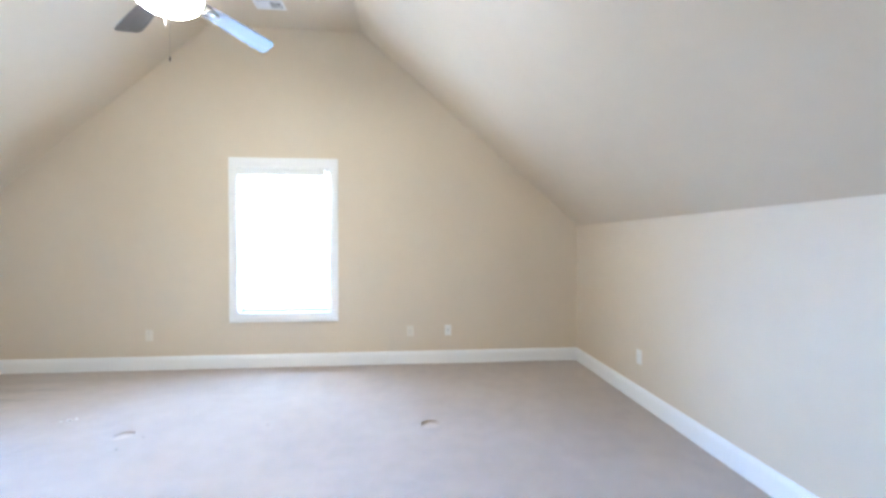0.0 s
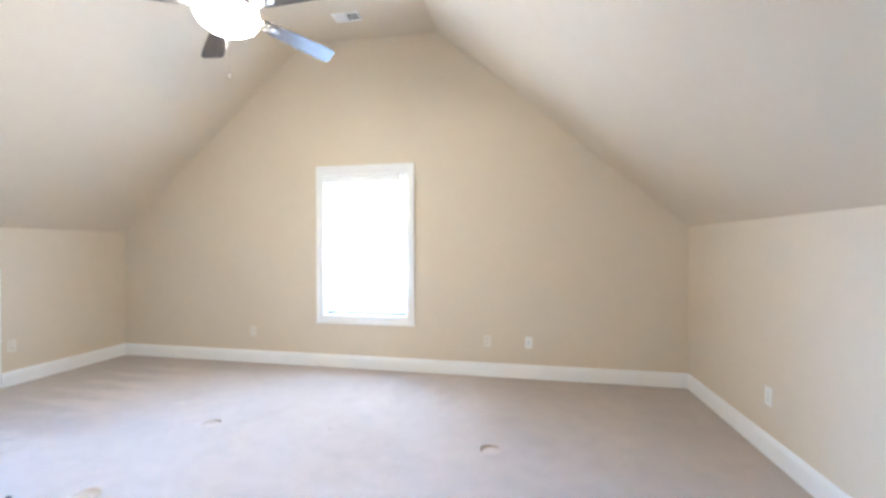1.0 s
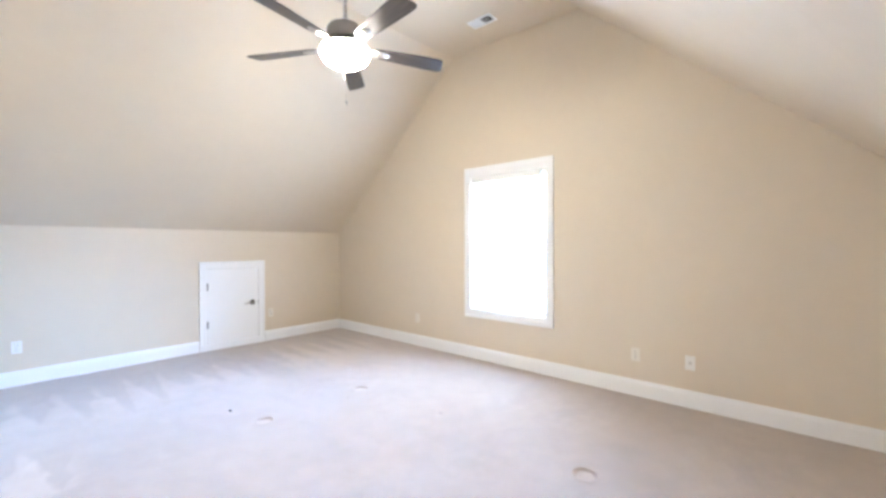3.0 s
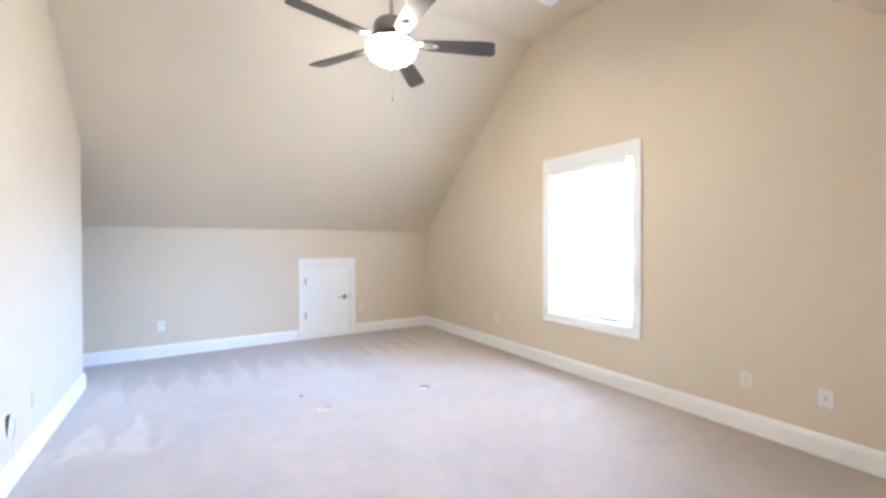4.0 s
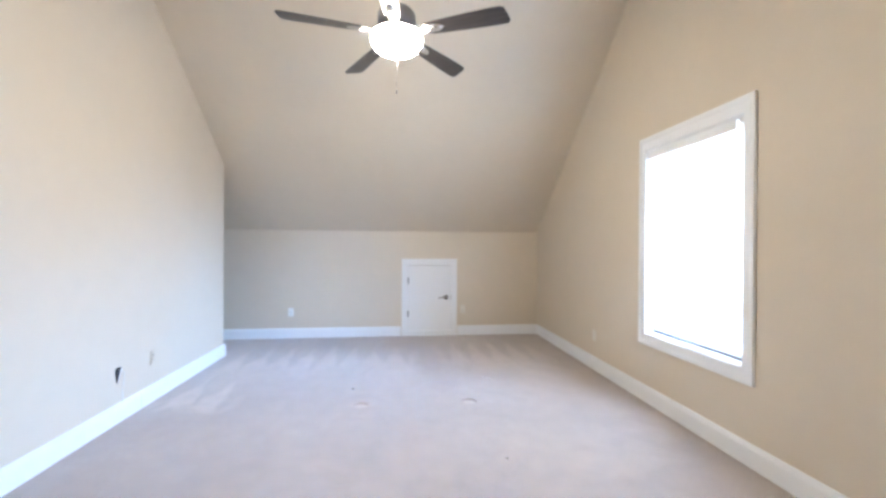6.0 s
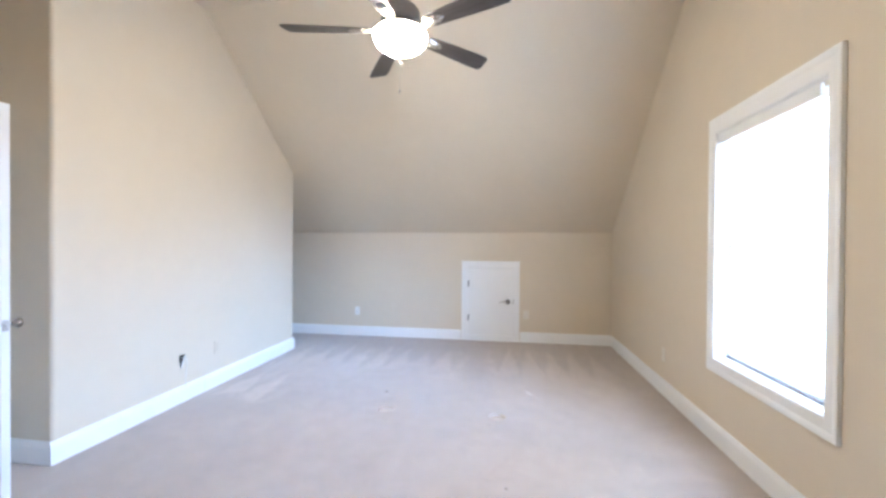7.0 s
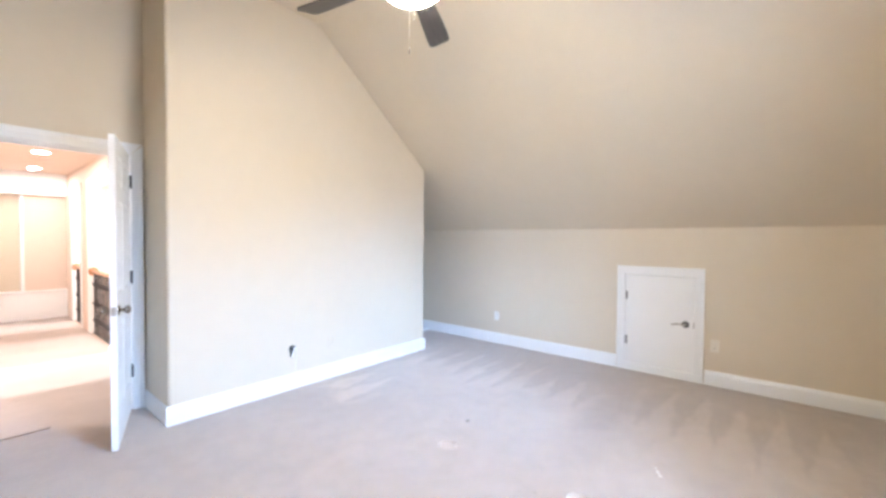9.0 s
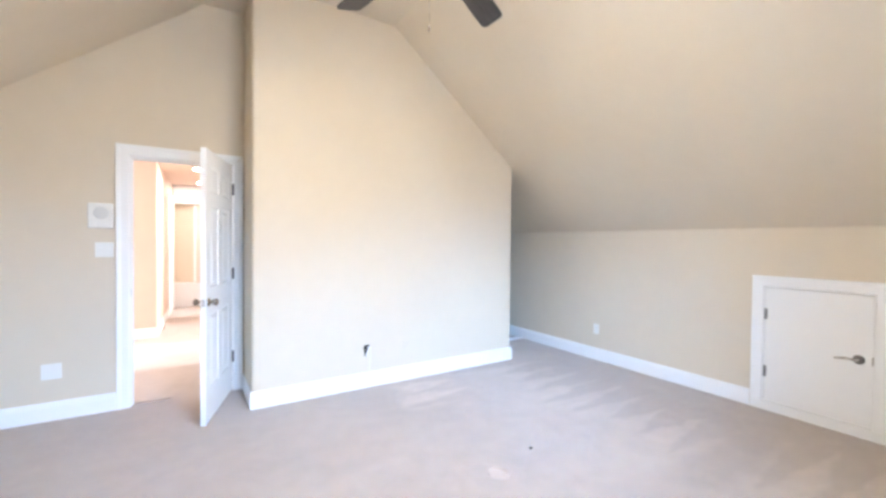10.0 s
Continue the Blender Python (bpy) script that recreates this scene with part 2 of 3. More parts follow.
def tube(points, r, seg=8, bm=None):
    """round bar along points"""
    bm = bm or bmesh.new()
    pts = [Vector(p) for p in points]
    rings = []
    for i, p in enumerate(pts):
        d = (pts[min(i + 1, len(pts) - 1)] - pts[max(i - 1, 0)]).normalized()
        q = d.to_track_quat("Z", "Y").to_matrix()
        rings.append([bm.verts.new(p + q @ Vector((r * math.cos(a), r * math.sin(a), 0))) for a in (2 * math.pi * k / seg for k in range(seg))])
    for a, b in zip(rings, rings[1:]):
        for k in range(seg):
            bm.faces.new((a[k], a[(k + 1) % seg], b[(k + 1) % seg], b[k]))
    bm.faces.new(rings[0])
    bm.faces.new(rings[-1])
    return bm


# ---------------------------------------------------------------- the large structure
# carpeted floor with the pits that furniture feet left


def carpet_floor():
    bm = bmesh.new()
    x0, x1, y0, y1 = XW - T, XE + T, YA - 0.05, YN + T   # the hall has a floor of its own
    xs = list(np.arange(x0, x1, 0.045)) + [x1]
    ys = list(np.arange(y0, y1, 0.045)) + [y1]
    for dx, dy, _ in DENTS:
        xs += list(np.arange(dx - 0.1, dx + 0.1, 0.0055))
        ys += list(np.arange(dy - 0.1, dy + 0.1, 0.0055))
    xs, ys = sorted(set(np.round(xs, 4))), sorted(set(np.round(ys, 4)))

    def height(x, y):
        z = 0.004 * (noise.noise((x * 2.2, y * 2.2, 3.0)))
        for dx, dy, r in DENTS:
            d = math.hypot(x - dx, y - dy) / r
            if d < 2:
                z -= 0.015 * (1 / (1 + math.exp((d - 0.94) * 30)))
                z += 0.0025 * math.exp(-((d - 1.16) / 0.13) ** 2)
        return z

    grid = [[bm.verts.new((x, y, height(x, y))) for x in xs] for y in ys]
    for a, b in zip(grid, grid[1:]):
        for i in range(len(xs) - 1):
            if a[i].co.y < YV - 0.06 and a[i].co.x > XP0 + 0.06:
                continue
            bm.faces.new((a[i], a[i + 1], b[i + 1], b[i]))
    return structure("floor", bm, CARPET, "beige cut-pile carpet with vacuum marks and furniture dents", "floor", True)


carpet_floor()
structure("subfloor", box(XW - T, XE + T, YV - 0.05, YN + T, -0.30, -0.06), CEIL_WHITE, "plain floor deck under the carpet", "floor")

# window opening and gable wall
WX0, WX1, WZ0, WZ1 = -1.203, -0.237, 0.567, 2.105
gable = [(XW - T, -0.06), (XE + T, -0.06), (XE + T, KNEE), (XR, FLAT + 0.12), (XL, FLAT + 0.12), (XW - T, KNEE)]
structure("wall_north", plate(gable, [rect(WX0, WX1, WZ0, WZ1)], at_y(YN), 0.16), PAINT, "beige painted gable wall with one window", "wall")

# west knee wall with the hatch opening, east knee wall
HY0, HY1, HZ0, HZ1 = 3.158, 3.812, 0.072, 1.032
structure("wall_west", plate(rect(YA - T, YN, -0.06, KNEE + 0.02), [rect(HY0, HY1, HZ0, HZ1)], at_x(XW - T), T), PAINT, "low beige knee wall under the sloping ceiling", "wall")
structure("wall_east", plate(rect(YD - T, YN, -0.06, KNEE + 0.02), [], at_x(XE), T), PAINT, "low beige knee wall under the sloping ceiling", "wall")

# sloping ceiling in one sheet: slope, flat, slope
prof = [(XW - T, KNEE - PITCH * T), (XL, FLAT), (XR, FLAT), (XE + T, KNEE - PITCH * T)]
outer = prof + [(x, z + 0.16) for x, z in reversed(prof)]


def risen(bm):
    for v in bm.verts:
        v.co.z += RISE * (v.co.y - 3.0) * (v.co.z - KNEE) / (FLAT - KNEE) if v.co.z > KNEE else 0.0
    return bm


vault = risen(prism(outer, at_y(YV - T), YN + 0.14 - YV + T))
structure("ceiling", vault, PAINT, "beige vaulted ceiling with a narrow flat strip", "ceiling")
low = [(x, KNEE + PITCH * (x - XW)) for x in (XW - T, XP0 + 0.08)]
alcove_roof = risen(prism(low + [(x, z + 0.10) for x, z in reversed(low)], at_y(YA - T), YV - YA))
structure("ceiling_alcove", alcove_roof, PAINT, "beige sloping ceiling of the alcove", "ceiling")


# partition block with rounded corners, cut off by the ceiling
def partition():
    r, k = 0.022, 5
    def corner(cx, cy, a0, a1):
        return [(cx + r * math.cos(a), cy + r * math.sin(a)) for a in (radians(a0 + (a1 - a0) * i / k) for i in range(k + 1))]
    plan = [(XP0, YA - T)] + corner(XP0 + r, YP - r, 180, 90) + corner(XP1 - r, YP - r, 90, 0) + [(XP1, YD - T)]
    plan += [(XP1 - T, YD - T), (XP1 - T, YP - T), (XP0 + T, YP - T), (XP0 + T, YA - T)]
    bm = prism(plan, Matrix(), FLAT - 0.03)
    bmesh.ops.bisect_plane(bm, geom=bm.verts[:] + bm.edges[:] + bm.faces[:], plane_co=(XW, 0, KNEE + 0.03), plane_no=(-PITCH, 0, 1), clear_outer=True)
    return structure("wall_partition", bm, PAINT, "beige painted partition with rounded corners", "wall")


partition()
structure("wall_alcove", prism(rect(XW, XP0, -0.06, 2.22), at_y(YA - T), T), PAINT, "short beige end wall of the alcove", "wall")

# wall with the entrance door
DX0, DX1, DZ = -0.150, 0.612, 2.040
doorwall = [(XP1, -0.06), (DX0, -0.06), (DX0, DZ), (DX1, DZ), (DX1, -0.06), (XE, -0.06), (XE, KNEE - 0.01), (XR, FLAT - 0.03), (XP1, FLAT - 0.03)]
structure("wall_south", prism(doorwall, at_y(YD - T), T), PAINT, "beige painted wall with the entrance doorway", "wall")

# baseboards
BASE = [(0, 0), (0.015, 0), (0.015, 0.105), (0.012, 0.118), (0.008, 0.126), (0.006, 0.136), (0.0, 0.140)]


def baseboard(a, b, inward, mat=WHITE, z=0.0):
    """a run of moulded baseboard on the floor from a to b, its face towards inward"""
    a, b, n = Vector((*a, z)), Vector((*b, z)), Vector((*inward, 0))
    d = b - a
    m = Matrix((n.to_tuple() + (0,), (0, 0, 1, 0), d.normalized().to_tuple() + (0,), (0, 0, 0, 1))).transposed()
    m.translation = a
    return structure("baseboard", prism(BASE, m, d.length), mat, "white moulded baseboard", "baseboard")


baseboard((XW, YN), (XE, YN), (0, -1))
baseboard((XW, YA), (XW, HY0 - 0.083), (1, 0))
baseboard((XW, HY1 + 0.083), (XW, YN - 0.015), (1, 0))
baseboard((XE, YD), (XE, YN - 0.015), (-1, 0))
baseboard((XP0 - 0.015, YP), (-1.4445, YP), (0, 1))
baseboard((-1.4415, YP), (XP1 + 0.015, YP), (0, 1))
baseboard((XP1, YD + 0.019), (XP1, YP), (1, 0))
baseboard((XP0, YA), (XP0, YP), (-1, 0))
baseboard((XW + 0.015, YA), (XP0 - 0.015, YA), (0, 1))
baseboard((DX1 + 0.08, YD), (XE - 0.015, YD), (0, 1))

# ---------------------------------------------------------------- window
CAS = [(0, 0), (0.078, 0), (0.078, 0.011), (0.070, 0.016), (0.030, 0.015), (0.018, 0.020), (0.004, 0.022), (0, 0.020)]


def casing(name, p0, p1, out, face, parent, w=0.078, mitre0=1, mitre1=1):
    """moulded casing from p0 to p1 along the opening's edge; out points away from the opening, face away from the wall"""
    p0, p1, out, face = Vector(p0), Vector(p1), Vector(out), Vector(face)
    d = (p1 - p0).normalized()
    bm = bmesh.new()
    ends = []
    for p, s in ((p0, -mitre0), (p1, mitre1)):
        ends.append([bm.verts.new(p + out * (w - u * w / 0.078) + face * v + d * s * (w - u * w / 0.078)) for u, v in CAS])
    k = len(CAS)
    for i in range(k):
        bm.faces.new((ends[0][i], ends[0][(i + 1) % k], ends[1][(i + 1) % k], ends[1][i]))
    bm.faces.new(ends[0])
    bm.faces.new(ends[1])
    return part(name, bm, WHITE, parent)


win = thing("window_1", Matrix(), "white-framed sash window behind a bright translucent shade", "window", "", "structure")
I = 0.008
wx0, wx1, wz0, wz1 = WX0 + I, WX1 - I, WZ0 + I, WZ1 - I
S = (0, -1, 0)
casing("window_casing", (wx0, YN, wz0), (wx0, YN, wz1), (-1, 0, 0), S, win, 0.083, 0.095 / 0.083, 0.108 / 0.083)
casing("window_casing", (wx1, YN, wz0), (wx1, YN, wz1), (1, 0, 0), S, win, 0.083, 0.095 / 0.083, 0.108 / 0.083)
casing("window_casing", (wx0, YN, wz1), (wx1, YN, wz1), (0, 0, 1), S, win, 0.108, 0.083 / 0.108, 0.083 / 0.108)
casing("window_casing", (wx0, YN, wz0), (wx1, YN, wz0), (0, 0, -1), S, win, 0.095, 0.083 / 0.095, 0.083 / 0.095)
part("window_frame", plate(rect(WX0, WX1, WZ0, WZ1), [rect(wx0 + 0.006, wx1 - 0.006, wz0 + 0.006, wz1 - 0.006)], at_y(YN + 0.001), 0.15), WHITE, win)
zm = (WZ0 + WZ1) / 2
for nm, za, zb, yy in (("lower_sash", wz0 + 0.006, zm + 0.02, YN + 0.088), ("upper_sash", zm - 0.02, wz1 - 0.006, YN + 0.1225)):
    xa, xb = wx0 + 0.006, wx1 - 0.006
    sash = part(nm, plate(rect(xa, xb, za, zb), [rect(xa + 0.024, xb - 0.024, za + 0.035, zb - 0.03)], at_y(yy), 0.034), WHITE, win)
    pane = part("pane", box(xa + 0.022, xb - 0.022, yy + 0.014, yy + 0.019, za + 0.033, zb - 0.028), GLASS, sash, "clear window pane")
    pane.visible_shadow = False

shade = thing("window_shade", Matrix(), "closed white translucent window shade glowing with daylight", "window shade")
sx0, sx1, sz0, sz1 = wx0 + 0.008, wx1 - 0.016, wz0 + 0.022, wz1 - 0.012


def pleats():
    """cellular shade: shallow horizontal pleats"""
    bm = bmesh.new()
    k = 72
    rows = []
    for i in range(k + 1):
        z = sz0 + (sz1 - 0.05 - sz0) * i / k
        y = YN + 0.077 + (0.004 if i % 2 else -0.004)
        rows.append((bm.verts.new((sx0, y, z)), bm.verts.new((sx1, y, z))))
    for a, b in zip(rows, rows[1:]):
        bm.faces.new((a[0], a[1], b[1], b[0]))
    return bm


part("shade_cloth", pleats(), SHADE, shade, "pleated translucent cloth")
part("headrail", box(sx0 - 0.006, sx1 - 0.052, YN + 0.002, YN + 0.056, sz1 - 0.062, sz1 + 0.0035, 0.002), WHITE, shade)
# rail coloured grey to draw the shadow gap between shade and sill
part("bottom_rail", box(sx0, sx1 - 0.03, YN + 0.064, YN + 0.086, sz0 - 0.012, sz0 - 0.002, 0.002), HINGE_GREY, shade, "thin bottom rail, grey for the shadow gap at the sill")
part("bracket", box(sx1 - 0.030, sx1 + 0.006, YN + 0.004, YN + 0.060, sz1 - 0.026, sz1 + 0.0035, 0.002), PLASTIC, shade)
part("cord", tube([(sx1 - 0.28, YN + 0.024, sz1 - 0.05), (sx1 - 0.282, YN + 0.022, 1.7), (sx1 - 0.28, YN + 0.024, 1.20)], 0.0010, 6), PLASTIC, shade)
part("cord_pull", lathe([(0, 0.018), (0.003, 0.017), (0.006, 0.004), (0.006, 0), (0, -0.001)], 12, Matrix.Translation((sx1 - 0.28, YN + 0.024, 1.185))), PLASTIC, shade)

structure("backdrop", box(-4.5, 3.2, YN + 2.2, YN + 2.25, -2.5, 5.5), OUTSIDE, "overexposed white sky outside the window", "sky")

# ---------------------------------------------------------------- hatch to the eaves
hatch = thing("access_door", Matrix(), "small closed white access door set low in the knee wall", "door")
E1 = (1, 0, 0)
casing("casing", (XW, HY0 + 0.006, HZ0), (XW, HY0 + 0.006, HZ1 - 0.006), (0, -1, 0), E1, hatch, 0.080, 0, 1)
casing("casing", (XW, HY1 - 0.006, HZ0), (XW, HY1 - 0.006, HZ1 - 0.006), (0, 1, 0), E1, hatch, 0.080, 0, 1)
casing("casing", (XW, HY0 + 0.006, HZ1 - 0.006), (XW, HY1 - 0.006, HZ1 - 0.006), (0, 0, 1), E1, hatch, 0.088)
part("threshold", box(XW - 0.05, XW + 0.020, HY0 - 0.074, HY1 + 0.074, -0.004, HZ0, 0.003), WHITE, hatch)
part("jamb", plate(rect(HY0, HY1, HZ0, HZ1), [rect(HY0 + 0.014, HY1 - 0.014, HZ0 + 0.004, HZ1 - 0.014)], at_x(XW - T + 0.002), T - 0.003), WHITE, hatch)
leaf = part("door_panel", box(XW - 0.036, XW - 0.002, HY0 + 0.0155, HY1 - 0.0155, HZ0 + 0.007, HZ1 - 0.0175, 0.002), WHITE, hatch)
for z in (0.320, 0.798):
    h = part("hinge", box(XW - 0.008, XW - 0.001, HY0 + 0.008, HY0 + 0.030, z - 0.042, z + 0.042, 0.001), HINGE_GREY, leaf, "brushed nickel hinge")
    part("hinge_pin", cyl(0.0065, z - 0.046, z + 0.046, 12, None, Matrix.Translation((XW + 0.004, HY0 + 0.016, 0))), HINGE_GREY, leaf)
KY, KZ = HY1 - 0.083, 0.552
RX = pose(XW - 0.004, KY, KZ, 0, 90, 0)
part("lever_rose", lathe([(0, 0.014), (0.012, 0.014), (0.022, 0.012), (0.031, 0.008), (0.033, 0.003), (0.033, 0)], 28, RX), DARK_NICKEL, leaf, "round dark nickel rose", True)
part("lever_handle", tube([(XW + 0.005, KY, KZ), (XW + 0.035, KY, KZ), (XW + 0.047, KY - 0.012, KZ), (XW + 0.050, KY - 0.035, KZ + 0.004), (XW + 0.048, KY - 0.065, KZ + 0.006), (XW + 0.046, KY - 0.095, KZ - 0.002), (XW + 0.044, KY - 0.118, KZ - 0.006)], 0.0085, 12), NICKEL, leaf, "curved satin nickel lever", True)
part("strike_plate", box(XW - 0.006, XW + 0.002, HY1 - 0.017, HY1 - 0.004, KZ - 0.030, KZ + 0.030, 0.001), NICKEL, hatch)

# ---------------------------------------------------------------- entrance door
door = thing("door_1", Matrix(), "open white six-panel door with satin nickel knobs", "door", "", "structure")
N = (0, 1, 0)
casing("casing", (DX0 + 0.014, YD, 0), (DX0 + 0.014, YD, DZ - 0.008), (-1, 0, 0), N, door, 0.080, 0, 1)
casing("casing", (DX1 - 0.008, YD, 0), (DX1 - 0.008, YD, DZ - 0.008), (1, 0, 0), N, door, 0.085, 0, 1)
casing("casing", (DX0 + 0.014, YD, DZ - 0.008), (DX1 - 0.008, YD, DZ - 0.008), (0, 0, 1), N, door, 0.088, 0.86, 0.97)
S2 = (0, -1, 0)
casing("casing", (DX0 + 0.008, YD - T, 0), (DX0 + 0.008, YD - T, DZ - 0.008), (-1, 0, 0), S2, door, 0.085, 0, 1)
casing("casing", (DX1 - 0.008, YD - T, 0), (DX1 - 0.008, YD - T, DZ - 0.008), (1, 0, 0), S2, door, 0.085, 0, 1)
casing("casing", (DX0 + 0.008, YD - T, DZ - 0.008), (DX1 - 0.008, YD - T, DZ - 0.008), (0, 0, 1), S2, door, 0.088)
jm = part("jamb", plate([(DX0, 0), (DX0 + 0.016, 0), (DX0 + 0.016, DZ - 0.016), (DX1 - 0.016, DZ - 0.016), (DX1 - 0.016, 0), (DX1, 0), (DX1, DZ), (DX0, DZ)], [], at_y(YD - T + 0.001), T - 0.002), WHITE, door)
part("door_stop", box(DX1 - 0.028, DX1 - 0.016, YD - 0.082, YD - 0.042, 0, DZ - 0.016, 0.002), WHITE, jm)
part("door_stop", box(DX0 + 0.016, DX0 + 0.028, YD - 0.082, YD - 0.042, 0, DZ - 0.028, 0.002), WHITE, jm)
part("door_stop", box(DX0 + 0.016, DX1 - 0.028, YD - 0.082, YD - 0.042, DZ - 0.028, DZ - 0.016, 0.002), WHITE, jm)
part("strike_plate", box(DX1 - 0.0175, DX1 - 0.0145, YD - 0.040, YD - 0.012, 0.90, 0.96), NICKEL, jm)

LW, LH, LT = 0.762, 2.012, 0.035


def panel_leaf():
    """six-panel leaf in local x (from the hinge), y (thickness) and z: sunk margins round raised fields on both faces"""
    bm = bmesh.new()
    stile, mid = 0.115, 0.10
    pw = (LW - 2 * stile - mid) / 2
    cols = [(stile, stile + pw), (stile + pw + mid, LW - stile)]
    rws = [(0.23, 0.80), (0.99, 1.60), (1.70, 1.90)]
    holes = [(a, b, c, d) for a, b in cols for c, d in rws]
    edges_x = sorted({0, LW, *[v for h in holes for v in h[:2]]})
    edges_z = sorted({0, LH, *[v for h in holes for v in h[2:]]})
    for side in (0, 1):
        y = LT * side
        inn = -1 if side else 1
        for xa, xb in zip(edges_x, edges_x[1:]):
            for za, zb in zip(edges_z, edges_z[1:]):
                if any(a <= xa and xb <= b and c <= za and zb <= d for a, b, c, d in holes):
                    loops = []
                    for inset, dep in ((0, 0), (0.012, 0.009), (0.028, 0.009), (0.046, 0.002)):
                        loops.append([bm.verts.new((x, y + inn * dep, z)) for x, z in rect(xa + inset, xb - inset, za + inset, zb - inset)])
                    for p, q in zip(loops, loops[1:]):
                        for i in range(4):
                            bm.faces.new((p[i], p[(i + 1) % 4], q[(i + 1) % 4], q[i]))
                    bm.faces.new(loops[-1])
                else:
                    bm.faces.new([bm.verts.new((x, y, z)) for x, z in rect(xa, xb, za, zb)])
    for quad in (((0, 0, 0), (0, LT, 0), (0, LT, LH), (0, 0, LH)), ((LW, 0, 0), (LW, LT, 0), (LW, LT, LH), (LW, 0, LH)), ((0, 0, 0), (LW, 0, 0), (LW, LT, 0), (0, LT, 0)), ((0, 0, LH), (LW, 0, LH), (LW, LT, LH), (0, LT, LH))):
        bm.faces.new([bm.verts.new(v) for v in quad])
    bmesh.ops.remove_doubles(bm, verts=bm.verts, dist=1e-4)
    return bm


HINGE = Matrix.Translation((DX0 + 0.020, YD + 0.006, 0.014)) @ pose(0, 0, 0, 0, 0, DOOR_ANGLE) @ Matrix.Translation((0, -LT, 0))
leaf = part("door_leaf", panel_leaf(), WHITE, door)
leaf.matrix_local = HINGE
for z in (0.30, 1.05, 1.80):
    part("hinge", box(-0.020, 0.002, LT - 0.034, LT + 0.001, z - 0.045, z + 0.045, 0.001), BRONZE, leaf, "dark bronze hinge")
    part("hinge", box(-0.034, 0.024, LT, LT + 0.003, z - 0.045, z + 0.045, 0.001), BRONZE, leaf, "dark bronze hinge")
    part("hinge_pin", cyl(0.013, z - 0.050, z + 0.050, 14, None, Matrix.Translation((-0.003, LT + 0.006, 0))), BRONZE, leaf)
KNOB = [(0, 0.066), (0.010, 0.066), (0.019, 0.062), (0.026, 0.054), (0.027, 0.046), (0.022, 0.036), (0.013, 0.030), (0.0115, 0.020), (0.014, 0.010), (0.027, 0.008), (0.032, 0.004), (0.033, 0)]
for y, rx in ((LT, -90), (0, 90)):
    part("knob", lathe(KNOB, 28, pose(LW - 0.062, y, 0.892, rx, 0, 0)), KNOB_METAL, leaf, "round satin nickel knob", True)
part("latch_plate", box(LW - 0.001, LW + 0.002, 0.005, 0.030, 0.864, 0.920, 0.0008), NICKEL, leaf)
part("latch_bolt", box(LW, LW + 0.010, 0.011, 0.024, 0.884, 0.901, 0.002), NICKEL, leaf)

# ---------------------------------------------------------------- electrical plates


def wall_plate(name, m, label, category, w, h, kind, mat=PLASTIC):
    """cover plate in local x and z, facing local +y"""
    t = thing(name, m, label, category, "wall plates")
    bm = box(-w / 2, w / 2, 0, 0.006, -h / 2, h / 2, 0.0025)
    part("plate", bm, mat, t)
    if kind == "outlet":
        for z in (-0.0195, 0.0195):
            rc = part("receptacle", prism([(0.017 * math.cos(a) if abs(math.cos(a)) < 0.93 else 0.0158 * (1 if math.cos(a) > 0 else -1), z + 0.0140 * math.sin(a)) for a in (2 * math.pi * i / 20 for i in range(20))], Matrix.Translation((0, 0.0055, 0)) @ XZ, 0.0025), mat, t)
            for x, hh in ((-0.0064, 0.008), (0.0064, 0.0065)):
                part("slot", box(x - 0.0011, x + 0.0011, 0.0076, 0.0086, z - hh / 2 + 0.002, z + hh / 2 + 0.002), SLOT, rc)
            part("slot", cyl(0.0024, 0.0076, 0.0086, 10, None, Matrix.Translation((0, 0, z - 0.0075)) @ pose(0, 0, 0, -90, 0, 0)), SLOT, rc)
        part("screw", cyl(0.0032, 0.0055, 0.0072, 12, None, pose(0, 0, 0, -90, 0, 0)), mat, t)
    elif kind == "jack":
        part("insert", box(-0.010, 0.010, 0.005, 0.0085, -0.012, 0.012, 0.001), JACK, t)
        for z in (-0.042, 0.042):
            part("screw", cyl(0.0032, 0.0055, 0.0072, 12, None, Matrix.Translation((0, 0, z)) @ pose(0, 0, 0, -90, 0, 0)), mat, t)
    elif kind == "blank":
        for z in (-0.030, 0.030):
            part("screw", cyl(0.0032, 0.0055, 0.0072, 12, None, Matrix.Translation((0, 0, z)) @ pose(0, 0, 0, -90, 0, 0)), mat, t)
    elif kind == "switches":
        for x in (-0.023, 0.023):
            part("toggle", box(x - 0.005, x + 0.005, 0.005, 0.016, -0.004, 0.014, 0.002), mat, t)
            for z in (-0.030, 0.030):
                part("screw", cyl(0.003, 0.0055, 0.0072, 12, None, Matrix.Translation((x, 0, z)) @ pose(0, 0, 0, -90, 0, 0)), mat, t)
    return t


